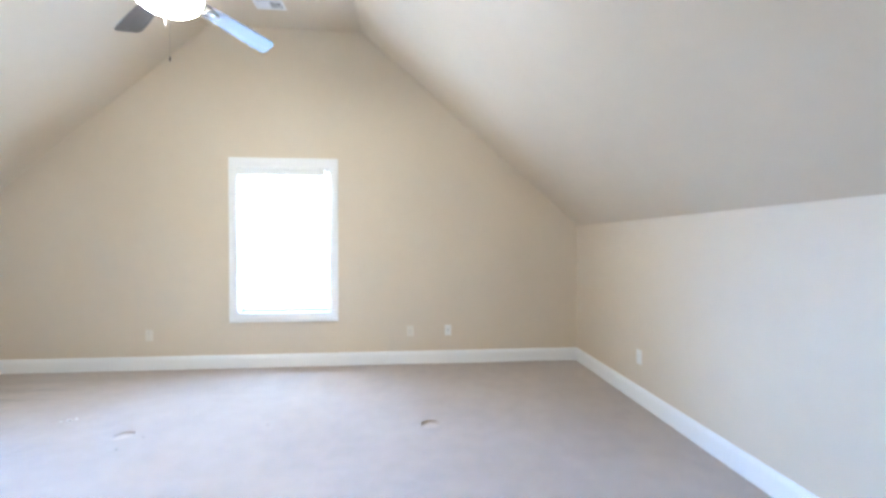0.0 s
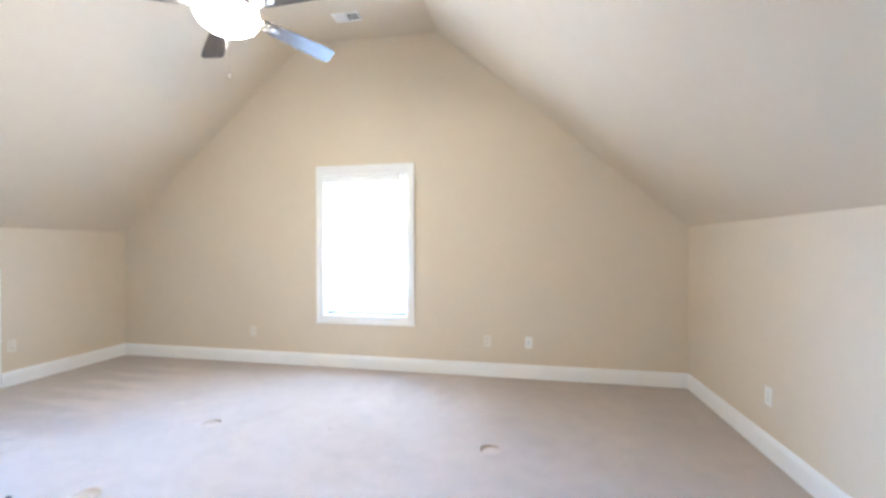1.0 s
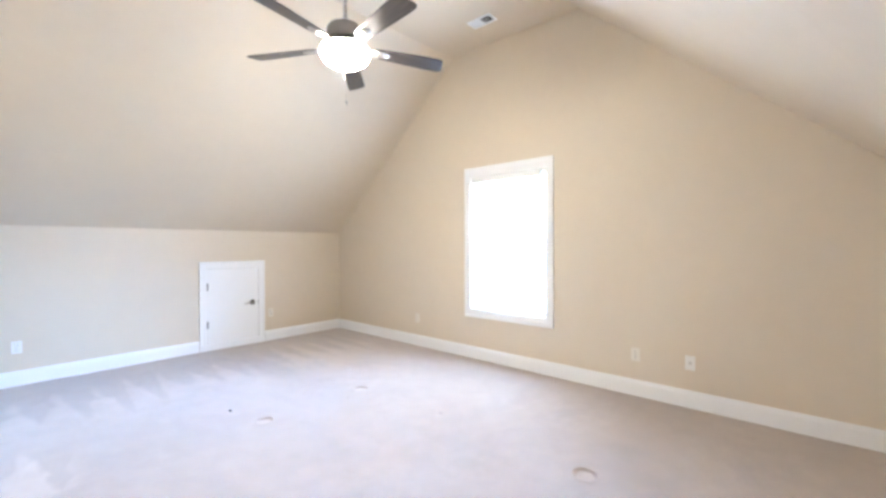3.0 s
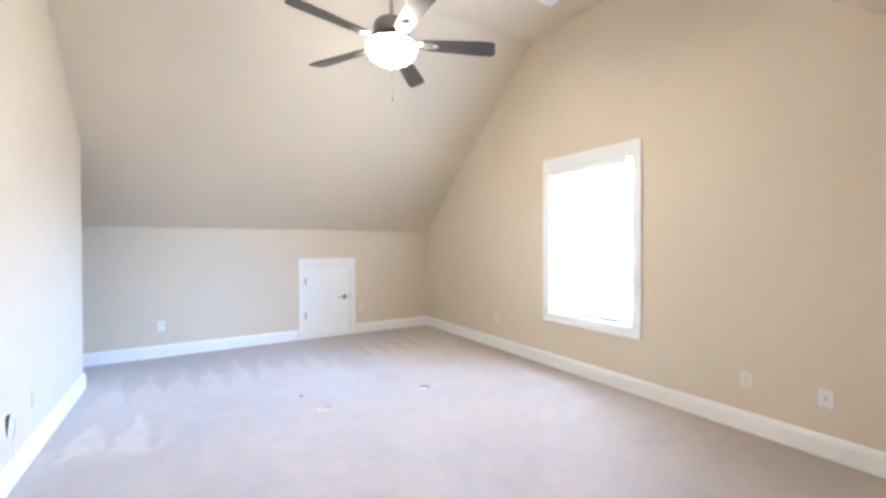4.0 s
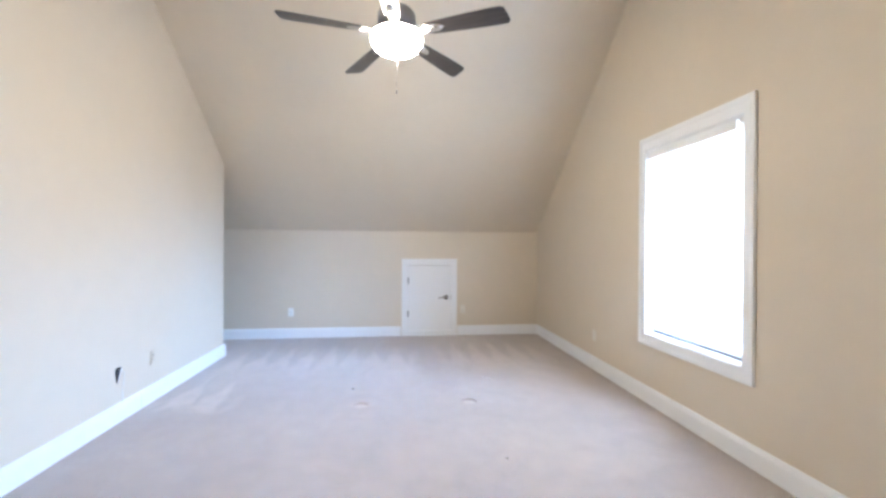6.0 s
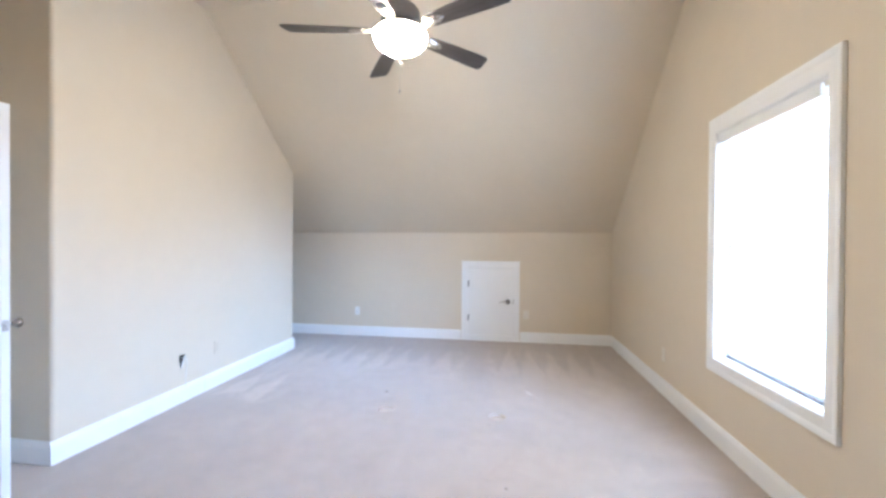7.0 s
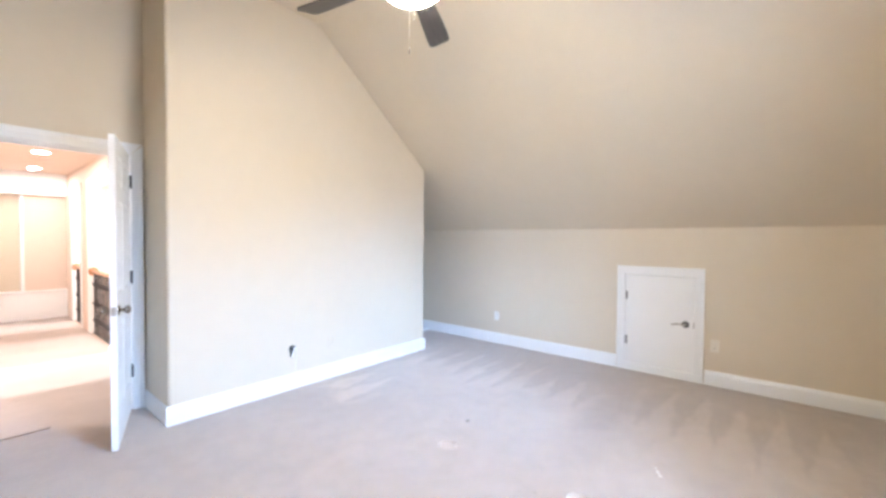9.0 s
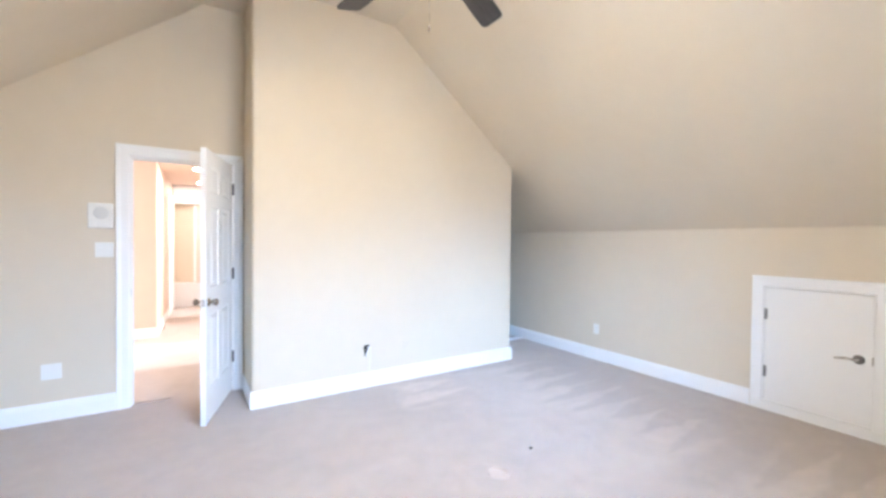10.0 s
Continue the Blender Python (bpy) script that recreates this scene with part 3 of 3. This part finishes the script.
OW, OH = 0.072, 0.116
wall_plate("wall_outlet", pose(-2.080, YN, 0.360, 0, 0, 180), "almond duplex outlet low on the beige gable wall", "outlet", OW, OH, "outlet", ALMOND)
wall_plate("wall_outlet", pose(0.602, YN, 0.358, 0, 0, 180), "almond duplex outlet low on the beige gable wall", "outlet", OW, OH, "outlet", ALMOND)
wall_plate("cable_jack_plate", pose(1.014, YN, 0.361, 0, 0, 180), "white wall plate with a small grey jack", "wall plate", OW, OH, "jack")
wall_plate("wall_outlet", pose(XE, 3.865, 0.380, 0, 0, 90), "white duplex outlet on the low knee wall", "outlet", OW, OH, "outlet")
wall_plate("wall_outlet", pose(XW, 3.975, 0.380, 0, 0, -90), "almond blank-looking outlet beside the small access door", "outlet", OW, OH, "outlet", ALMOND)
wall_plate("wall_outlet", pose(XW, 1.546, 0.362, 0, 0, -90), "white duplex outlet on the low knee wall", "outlet", OW, OH, "outlet")
wall_plate("wall_outlet", pose(-1.615, YP, 0.36, 0, 0, 0), "duplex outlet in the same beige as the wall", "outlet", OW, OH, "outlet", PAINT)
wall_plate("blank_plate", pose(1.069, YD, 0.368, 0, 0, 0), "white square cover plate low on the door wall", "wall plate", 0.115, OH, "blank")
wall_plate("light_switch", pose(0.760, YD, 1.277, 0, 0, 0), "white double light switch beside the doorway", "light switch", OH, OH, "switches")

intercom = thing("wall_intercom", pose(0.779, YD, 1.542, 0, 0, 0), "square white intercom panel with a round speaker grille", "intercom")
part("body", box(-0.078, 0.078, 0, 0.028, -0.098, 0.098, 0.010, 3), PLASTIC, intercom)
part("speaker_grille", lathe([(0, 0.003), (0.040, 0.003), (0.046, 0.0015), (0.048, 0)], 32, Matrix.Translation((-0.004, 0.028, 0.022)) @ pose(0, 0, 0, -90, 0, 0)), painted("grey_grille_cloth", (0.62, 0.62, 0.60), 0.7, 0.5), intercom, "grey round grille", True)
part("button", box(-0.030, -0.012, 0.027, 0.032, -0.078, -0.066, 0.002), PLASTIC, intercom)
part("button", box(0.000, 0.018, 0.027, 0.032, -0.078, -0.066, 0.002), PLASTIC, intercom)

# torn hole in the partition with a loose cable
hole = thing("cable_hole", pose(-1.20, YP + 0.001, 0.343, 0, 0, 0) @ Matrix.Diagonal((0.98, 1, 0.92, 1)), "ragged dark hole in the wall with a thin white cable", "wall hole")
ragged = [(0.028, 0.052), (0.012, 0.060), (-0.020, 0.058), (-0.034, 0.050), (-0.020, 0.030), (-0.008, 0.000), (0.004, -0.030), (0.012, -0.064), (0.020, -0.050), (0.026, -0.010), (0.034, 0.030)]
part("opening", prism(ragged, XZ, 0.0015), SLOT, hole, "ragged dark opening")
part("torn_edge", prism([(-0.034, 0.050), (-0.020, 0.030), (-0.008, 0.0), (0.004, -0.030), (0.012, -0.064), (0.003, -0.058), (-0.012, -0.026), (-0.024, 0.004), (-0.036, 0.030)], XZ, 0.004), CEIL_WHITE, hole, "torn white plaster edge")
part("cable", tube([(0.000, -0.006, 0.030), (-0.012, 0.014, 0.036), (-0.030, 0.024, 0.012), (-0.036, 0.018, -0.05), (-0.030, 0.010, -0.12), (-0.022, 0.017, -0.19), (-0.018, 0.020, -0.225)], 0.0030, 8), PLASTIC, hole, "thin white cable", True)

# ---------------------------------------------------------------- ceiling fan with light
FX, FY = -0.691, 3.013
fan = thing("ceiling_fan", pose(FX, FY, -0.031), "five-blade ceiling fan with dark blades and a lit glass bowl", "ceiling fan")
FTOP = FLAT + 0.032
part("canopy", lathe([(0, FTOP), (0.068, FTOP), (0.068, FTOP - 0.02), (0.055, FTOP - 0.05), (0.030, FTOP - 0.075), (0.014, FTOP - 0.08), (0, FTOP - 0.08)], 32), NICKEL, fan, "satin nickel canopy", True)
part("downrod", cyl(0.0135, 2.84, FTOP - 0.07, 20), NICKEL, fan, "satin nickel downrod", True)
part("motor_housing", lathe([(0.014, 2.90), (0.024, 2.895), (0.026, 2.875), (0.060, 2.866), (0.105, 2.848), (0.122, 2.825), (0.124, 2.775), (0.116, 2.752), (0.085, 2.742), (0, 2.742)], 40), HOUSING, fan, "grey brushed nickel motor housing", True)
part("switch_housing", lathe([(0, 2.750), (0.078, 2.750), (0.080, 2.725), (0.072, 2.712), (0.146, 2.704), (0.156, 2.698), (0.156, 2.686), (0.146, 2.682), (0, 2.682)], 40), NICKEL, fan, "nickel light fitter", True)
part("glass_bowl", lathe([(0.146, 2.694), (0.162, 2.688), (0.167, 2.672), (0.163, 2.648), (0.147, 2.620), (0.118, 2.598), (0.078, 2.583), (0.036, 2.576), (0, 2.575)], 40), BULB_GLASS, fan, "lit frosted glass bowl", True)
part("finial", lathe([(0, 2.580), (0.017, 2.577), (0.019, 2.570), (0.010, 2.563), (0.012, 2.555), (0.007, 2.546), (0, 2.543)], 20), DARK_NICKEL, fan, "dark nickel finial", True)
part("pull_chain", tube([(0.012, 0, 2.560), (0.0125, 0, 2.44), (0.012, 0, 2.335)], 0.0011, 6), NICKEL, fan)
part("pull_chain", tube([(-0.014, 0.006, 2.560), (-0.0145, 0.006, 2.51), (-0.014, 0.006, 2.475)], 0.0014, 6), NICKEL, fan)
part("chain_knob", lathe([(0, 2.338), (0.002, 2.337), (0.0038, 2.330), (0.004, 2.318), (0.002, 2.311), (0, 2.310)], 12, Matrix.Translation((0.012, 0, 0))), BLADE_WOOD, fan, "small wooden pull knob", True)


def blade():
    """one blade along local x, pitched, with a broad slanted tip"""
    outline = [(0.20, -0.044), (0.26, -0.052), (0.45, -0.063), (0.62, -0.070), (0.690, -0.068), (0.712, -0.055), (0.735, 0.040), (0.730, 0.060), (0.712, 0.070), (0.62, 0.070), (0.45, 0.063), (0.26, 0.052), (0.20, 0.044)]
    bm = prism(outline, pose(0, 0, 2.706, -12, 0, 0) @ Matrix.Translation((0, 0, -0.003)), 0.006)
    return bm


def blade_iron():
    m = pose(0, 0, 2.706, -12, 0, 0)
    bm = prism([(0.17, -0.020), (0.21, -0.040), (0.30, -0.026), (0.325, 0.0), (0.30, 0.026), (0.21, 0.040), (0.17, 0.020)], m @ Matrix.Translation((0, 0, -0.0075)), 0.004)
    tube([(0.095, 0, 2.738), (0.13, 0, 2.728), (0.16, 0, 2.712), (0.20, 0, 2.701)], 0.011, 10, bm)
    for y in (-0.018, 0.018):
        cyl(0.006, -0.0105, -0.006, 10, None, m @ Matrix.Translation((0.235, y, 0)), bm)
    return bm


b0, i0 = blade(), blade_iron()
ob, ir = part("blade", b0, BLADE_WOOD, fan, "dark walnut blade"), part("blade_iron", i0, NICKEL, fan, "satin nickel blade arm", True)
for k in range(5):
    a = FAN_TURN + 72 * k
    if k == 0:
        for o in (ob, ir):
            o.matrix_local = pose(0, 0, 0, 0, 0, a)
    else:
        for o in (ob, ir):
            c = o.copy()
            scene.collection.objects.link(c)
            c.parent = fan
            c.matrix_local = pose(0, 0, 0, 0, 0, a)

# ---------------------------------------------------------------- ceiling register
vent = thing("ceiling_vent", pose(-0.707, 4.640, FLAT + RISE * 1.64) @ Matrix.Diagonal((0.88, 0.88, 1, 1)), "white two-way ceiling air register with grey slots", "air vent")
part("frame", plate(rect(-0.155, 0.155, -0.085, 0.085), [rect(-0.130, 0.130, -0.060, 0.060)], pose(0, 0, -0.008), 0.008), WHITE, vent)
part("backing", box(-0.132, 0.132, -0.062, 0.062, -0.002, 0.001), SLOT, vent)
part("divider", box(-0.004, 0.004, -0.060, 0.060, -0.012, -0.002), WHITE, vent)
s0 = None
for half, tilt in ((-1, -38), (1, 38)):
    for k in range(9):
        x = half * (0.012 + 0.0135 * k)
        if s0 is None:
            s0 = part("slat", box(-0.007, 0.007, -0.060, 0.060, -0.0008, 0.0008), WHITE, vent)
            s = s0
        else:
            s = s0.copy()
            scene.collection.objects.link(s)
            s.parent = vent
        s.matrix_local = pose(x, 0, -0.008, 0, tilt, 0)

# ---------------------------------------------------------------- hall beyond the doorway
HXN, HX1, HJ, HFAR, HRAIL = 0.575, 0.460, -2.25, -5.10, -0.45   # side wall near and far, jog, far end, railing line
YS = YD - T
hall_floor = box(HRAIL - 0.10, 3.75, HFAR - 1.6, YS + 0.05, -0.30, -0.003)
structure("floor_hall", hall_floor, CARPET, "beige carpet of the bright hall", "floor")
part_hc = plate(rect(-4.3, 3.75, HFAR - 1.6, YS), [], pose(0, 0, HALL), 0.10)
structure("ceiling_hall", part_hc, HALL_PAINT, "flat peach-beige hall ceiling", "ceiling")
structure("wall_hall_side", prism([(HXN, HJ), (HXN + T, HJ), (HX1 + T, HFAR - 1.6), (HX1 - 0.05, HFAR - 1.6)], Matrix.Translation((0, 0, -0.05)), HALL + 0.05), HALL_PAINT, "warm beige hall side wall", "wall")
structure("wall_hall_jog", box(HXN + T, 3.75, HJ - T, HJ, -0.05, HALL), HALL_PAINT, "warm beige hall wall", "wall")
structure("wall_hall_back", box(XE + 0.001, 3.75, YS, YS + T, -0.05, HALL), HALL_PAINT, "warm beige hall wall", "wall")
structure("wall_hall_east", plate(rect(HJ, YS, -0.05, HALL), [rect(-1.95, -0.78, 0.35, 2.15)], at_x(3.60), 0.15), HALL_PAINT, "hall end wall with a tall window", "wall")
structure("hall_window_casing", plate(rect(-2.03, -0.70, 0.27, 2.23), [rect(-1.94, -0.79, 0.36, 2.14)], at_x(3.585), 0.016), WHITE, "white casing of an unseen window", "trim")
skew = math.hypot(HXN - HX1, HJ - HFAR)
baseboard((HX1, HFAR), (HXN, HJ), (-(HJ - HFAR) / skew, (HXN - HX1) / skew))
baseboard((HXN - 0.014, HJ), (3.6, HJ), (0, 1))

# railing wall: piers with cased openings above the stairwell
YO = [(-3.12, -1.54), (-4.45, -3.80)]       # openings along y
HEAD = 2.11                                  # their height
rail_wall = plate(rect(HFAR - 1.6, YS, -0.3, HALL), [rect(a, b, 0.0, HEAD) for a, b in YO] + [rect(-0.672, 0.13, 0.0, 2.05)], at_x(HRAIL - T), T)
structure("wall_hall_railing", rail_wall, HALL_PAINT, "hall wall with two cased openings to the stairwell", "wall")
for a, b in YO:
    op = thing("opening_trim", Matrix(), "white painted casing of a wide hall opening", "trim", "", "structure")
    for yy, s in ((a, -1), (b, 1)):
        casing("casing", (HRAIL, yy, 0.0), (HRAIL, yy, HEAD), (0, s, 0), (1, 0, 0), op, 0.09, 0, 1)
        part("jamb", box(HRAIL - T - 0.002, HRAIL + 0.001, yy - 0.008 if s > 0 else yy, yy if s > 0 else yy + 0.008, 0, HEAD), WHITE, op)
    casing("casing", (HRAIL, a, HEAD), (HRAIL, b, HEAD), (0, 0, 1), (1, 0, 0), op, 0.09)
    part("head_jamb", box(HRAIL - T - 0.002, HRAIL + 0.001, a, b, HEAD - 0.008, HEAD), WHITE, op)

# thicker end of that wall, with the doorway of a small side room
HP, PY0, PY1, PZ = -0.360, -1.48, -0.630, 2.05
pier = plate([(PY0, 0), (PY1, 0), (PY1, PZ), (0.13, PZ), (0.13, 0), (YS, 0), (YS, HALL), (PY0, HALL)], [], at_x(HRAIL + 0.001), HP - HRAIL - 0.001)
structure("wall_hall_pier", pier, HALL_PAINT, "warm beige end of the hall wall with a doorway", "wall")
baseboard((HP, PY0), (HP, PY1 - 0.085), (1, 0))
side = thing("door_2", Matrix(), "white side-room door standing wide open on dark hinges", "door", "", "structure")
casing("casing", (HP, PY1, 0), (HP, PY1, PZ), (0, -1, 0), (1, 0, 0), side, 0.085, 0, 1)
casing("casing", (HP, 0.13, 0), (HP, 0.13, PZ), (0, 1, 0), (1, 0, 0), side, 0.085, 0, 1)
casing("casing", (HP, PY1, PZ), (HP, 0.13, PZ), (0, 0, 1), (1, 0, 0), side, 0.085)
part("jamb", box(-0.505, HP - 0.001, PY1, PY1 + 0.009, 0, PZ), WHITE, side)
part("jamb", box(-0.505, HP - 0.001, 0.121, 0.13, 0, PZ), WHITE, side)
part("head_jamb", box(-0.505, HP - 0.001, PY1 + 0.009, 0.121, PZ - 0.009, PZ), WHITE, side)
sleaf = part("door_leaf", panel_leaf(), WHITE, side)
sleaf.matrix_local = pose(-0.517, PY1 + 0.006, 0.014, 0, 0, 180)
for z in (0.30, 1.07, 1.83):
    part("hinge", box(-0.522, -0.474, PY1 + 0.0095, PY1 + 0.0125, z - 0.046, z + 0.046, 0.001), BRONZE, side, "dark bronze hinge")
    part("hinge_pin", cyl(0.008, z - 0.048, z + 0.048, 12, None, Matrix.Translation((-0.511, PY1 + 0.013, 0))), BRONZE, side)

bal0 = None
for a, b in YO:
    rl = thing("stair_railing", Matrix(), "oak handrail on black iron balusters in the hall opening", "railing", "hall railings")
    hr = [(-0.028, 0.0), (0.028, 0.0), (0.031, 0.012), (0.024, 0.030), (0.011, 0.036), (-0.011, 0.036), (-0.024, 0.030), (-0.031, 0.012)]
    part("handrail", prism(hr, Matrix.Translation((HRAIL - 0.03, a, 0.870)) @ XZ, b - a), OAK, rl, "stained oak handrail")
    for yy, s in ((a + 0.008, 1), (b - 0.008, -1)):
        part("rosette", lathe([(0, 0.020), (0.040, 0.020), (0.052, 0.014), (0.060, 0.004), (0.060, 0)], 28, Matrix.Translation((HRAIL - 0.03, yy, 0.888)) @ pose(0, 0, 0, -90 * s, 0, 0)), OAK, rl, "round oak rosette", True)
    part("shoe_rail", box(HRAIL - 0.042, HRAIL - 0.018, a, b, -0.002, 0.014, 0.003), IRON, rl, "thin black base rail")
    k = int((b - a) / 0.105)
    for i in range(k):
        yy = a + (i + 0.5) * (b - a) / k
        if bal0 is None:
            bm = box(-0.007, 0.007, -0.007, 0.007, 0.02, 0.872)
            for z in (0.20, 0.435, 0.71):
                lathe([(0.007, z - 0.028), (0.017, z - 0.018), (0.022, z), (0.017, z + 0.018), (0.007, z + 0.028)], 10, None, bm)
            bal0 = part("baluster", bm, IRON, rl, "black iron baluster with collars")
            o = bal0
        else:
            o = bal0.copy()
            scene.collection.objects.link(o)
            o.parent = rl
        o.matrix_local = pose(HRAIL - 0.03, yy, 0)

# stairwell behind the railing: cream walls, a lower floor, and the railing of the far landing
# window opening and casing added to hold the stairwell's fill lamp
structure("wall_stairwell", plate(rect(HFAR - 1.6, YS, -2.8, HALL), [rect(-4.40, -1.80, 0.25, 2.25)], at_x(-4.3), 0.12), HALL_PAINT, "bright cream stairwell wall with an added wide window", "wall")
structure("stairwell_added_casing", plate(rect(-4.48, -1.72, 0.17, 2.33), [rect(-4.39, -1.81, 0.26, 2.24)], at_x(-4.181), 0.016), WHITE, "white casing of an unseen window", "trim")
structure("wall_stairwell_end", box(-4.18, HRAIL - T, HFAR - 1.72, HFAR - 1.6, -2.8, HALL), HALL_PAINT, "cream stairwell end wall", "wall")
structure("wall_stairwell_near", box(-4.18, HRAIL - T, -0.86, -0.74, -2.8, HALL), HALL_PAINT, "cream stairwell wall", "wall")
structure("floor_stairwell", box(-4.3, HRAIL - T, HFAR - 1.72, YS, -2.9, -2.8), OAK, "wooden floor of the lower storey", "floor")
structure("wall_side_room", box(-1.72, HRAIL - T, 0.16, 0.28, -0.05, HALL), HALL_PAINT, "beige side-room wall", "wall")
structure("wall_side_room_end", box(-1.84, -1.72, -0.74, 0.28, -0.05, HALL), HALL_PAINT, "beige side-room end wall", "wall")
structure("floor_side_room", box(-1.72, HRAIL - 0.10, -0.74, 0.16, -0.30, -0.004), CARPET, "beige side-room carpet", "floor")
far = thing("landing_railing", Matrix(), "oak railing with black balusters across the stairwell", "railing", "hall railings")
part("handrail", prism(hr, Matrix.Translation((-2.0, -4.6, 0.80)) @ XZ, 3.0), OAK, far)
part("newel_post", box(-2.05, -1.95, -3.05, -2.95, -0.30, 0.98, 0.006), OAK, far, "square oak newel post")
part("newel_cap", box(-2.065, -1.935, -3.065, -2.935, 0.98, 1.03, 0.012), OAK, far)
part("stringer", box(-2.06, -1.94, -4.6, -1.6, -0.30, 0.0, 0.004), WHITE, far)
for i in range(26):
    o = bal0.copy()
    scene.collection.objects.link(o)
    o.parent = far
    o.matrix_local = pose(-2.0, -4.55 + i * 0.113, -0.08)

# far end of the hall: white panelled dado, a shallow recess and a dropped white beam
structure("wall_hall_far", box(HRAIL, 0.10, HFAR - T, HFAR, -0.05, HALL), HALL_PAINT, "beige wall at the end of the hall", "wall")
structure("wall_hall_recess", box(0.10, HX1, HFAR - 0.22, HFAR - 0.10, -0.05, HALL), PAINT, "darker beige wall in a recess", "wall")
structure("corner_trim", box(0.068, 0.112, HFAR - 0.10, HFAR + 0.012, 0.47, 2.06, 0.004), WHITE, "white corner trim", "trim")
structure("dado", box(HRAIL, HX1, HFAR, HFAR + 0.045, 0.0, 0.455, 0.003), WHITE, "low white panelled dado at the hall end", "trim")
structure("dado_cap", box(HRAIL, HX1, HFAR - 0.10, HFAR + 0.065, 0.455, 0.482, 0.006), WHITE, "white dado cap", "trim")
structure("beam", box(HRAIL, HX1, HFAR - 0.10, HFAR + 0.10, 2.07, HALL, 0.004), WHITE, "dropped white beam under the hall ceiling", "beam")

for x, y in ((0.075, -2.68), (-0.01, -4.42)):
    dl = thing("recessed_light", pose(x, y, HALL), "lit recessed ceiling light with a white trim ring", "ceiling light", "hall downlights")
    part("trim_ring", lathe([(0.075, -0.001), (0.098, -0.001), (0.100, -0.005), (0.094, -0.009), (0.078, -0.010), (0.075, -0.004)], 36), WHITE, dl, "", True)
    part("lens", lathe([(0, -0.006), (0.05, -0.0065), (0.076, -0.004)], 36), DOWNLIGHT, dl, "lit warm lens", True)

HD = 0.0
close = Matrix.Translation((HX1 + (HXN - HX1) * 0.19, -4.46, 0)) @ pose(0, 0, 0, 0, 0, -math.degrees(math.atan2(HXN - HX1, HJ - HFAR))) @ Matrix.Translation((0, 4.46, 0))
door2 = thing("closet_door", close, "white door casing with hinges at the end of the hall", "door", "", "structure")
casing("casing", (HD, -4.05, 0), (HD, -4.05, 2.05), (0, 1, 0), (-1, 0, 0), door2, 0.09, 0, 1)
casing("casing", (HD, -4.85, 0), (HD, -4.85, 2.05), (0, -1, 0), (-1, 0, 0), door2, 0.09, 0, 1)
casing("casing", (HD, -4.85, 2.05), (HD, -4.05, 2.05), (0, 0, 1), (-1, 0, 0), door2, 0.09)
part("door_panel", box(HD - 0.006, HD + 0.02, -4.845, -4.055, 0.01, 2.04, 0.003), WHITE, door2)
for z in (0.25, 1.05, 1.80):
    part("hinge", box(HD - 0.016, HD - 0.004, -4.075, -4.045, z - 0.05, z + 0.05, 0.001), BRONZE, door2)

# ---------------------------------------------------------------- small things
structure("carpet_seam", box(0.33, 0.60, YD - 0.055, YD - 0.048, -0.002, 0.004), SLOT, "thin dark carpet seam at the threshold", "seam")
tagged(part("trim_offcut", box(-3.832, -3.34, 0.322, 0.350, 0.0, 0.024, 0.003), WHITE), "loose white trim strip on the alcove carpet", "trim strip")


def crumb(x, y, r, mat, label, k):
    bm = bmesh.new()
    bmesh.ops.create_icosphere(bm, subdivisions=1, radius=r)
    for v in bm.verts:
        v.co = Vector((v.co.x * 1.5, v.co.y, v.co.z * 0.6)) * (1 + 0.35 * noise.noise(v.co * 90 + Vector((k, 0, 0))))
    ob = tagged(part("carpet_debris", bm, mat), label, "debris", "carpet debris")
    ob.location = (x, y, 0.004 + r * 0.3)
    ob.rotation_euler = (0, 0, k)
    return ob


for k, (x, y, r) in enumerate([(-1.71, 2.633, 0.011), (-0.42, 3.695, 0.006), (-1.185, 3.57, 0.005), (-1.25, 3.42, 0.004)]):
    crumb(x, y, r, SLOT, "dark crumb lying on the carpet", k)
for k, (x, y, r) in enumerate([(-1.90, 3.89, 0.010), (-1.865, 3.91, 0.008), (-1.94, 3.87, 0.006)]):
    crumb(x, y, r, PLASTIC, "white scrap lying on the carpet", k + 7)
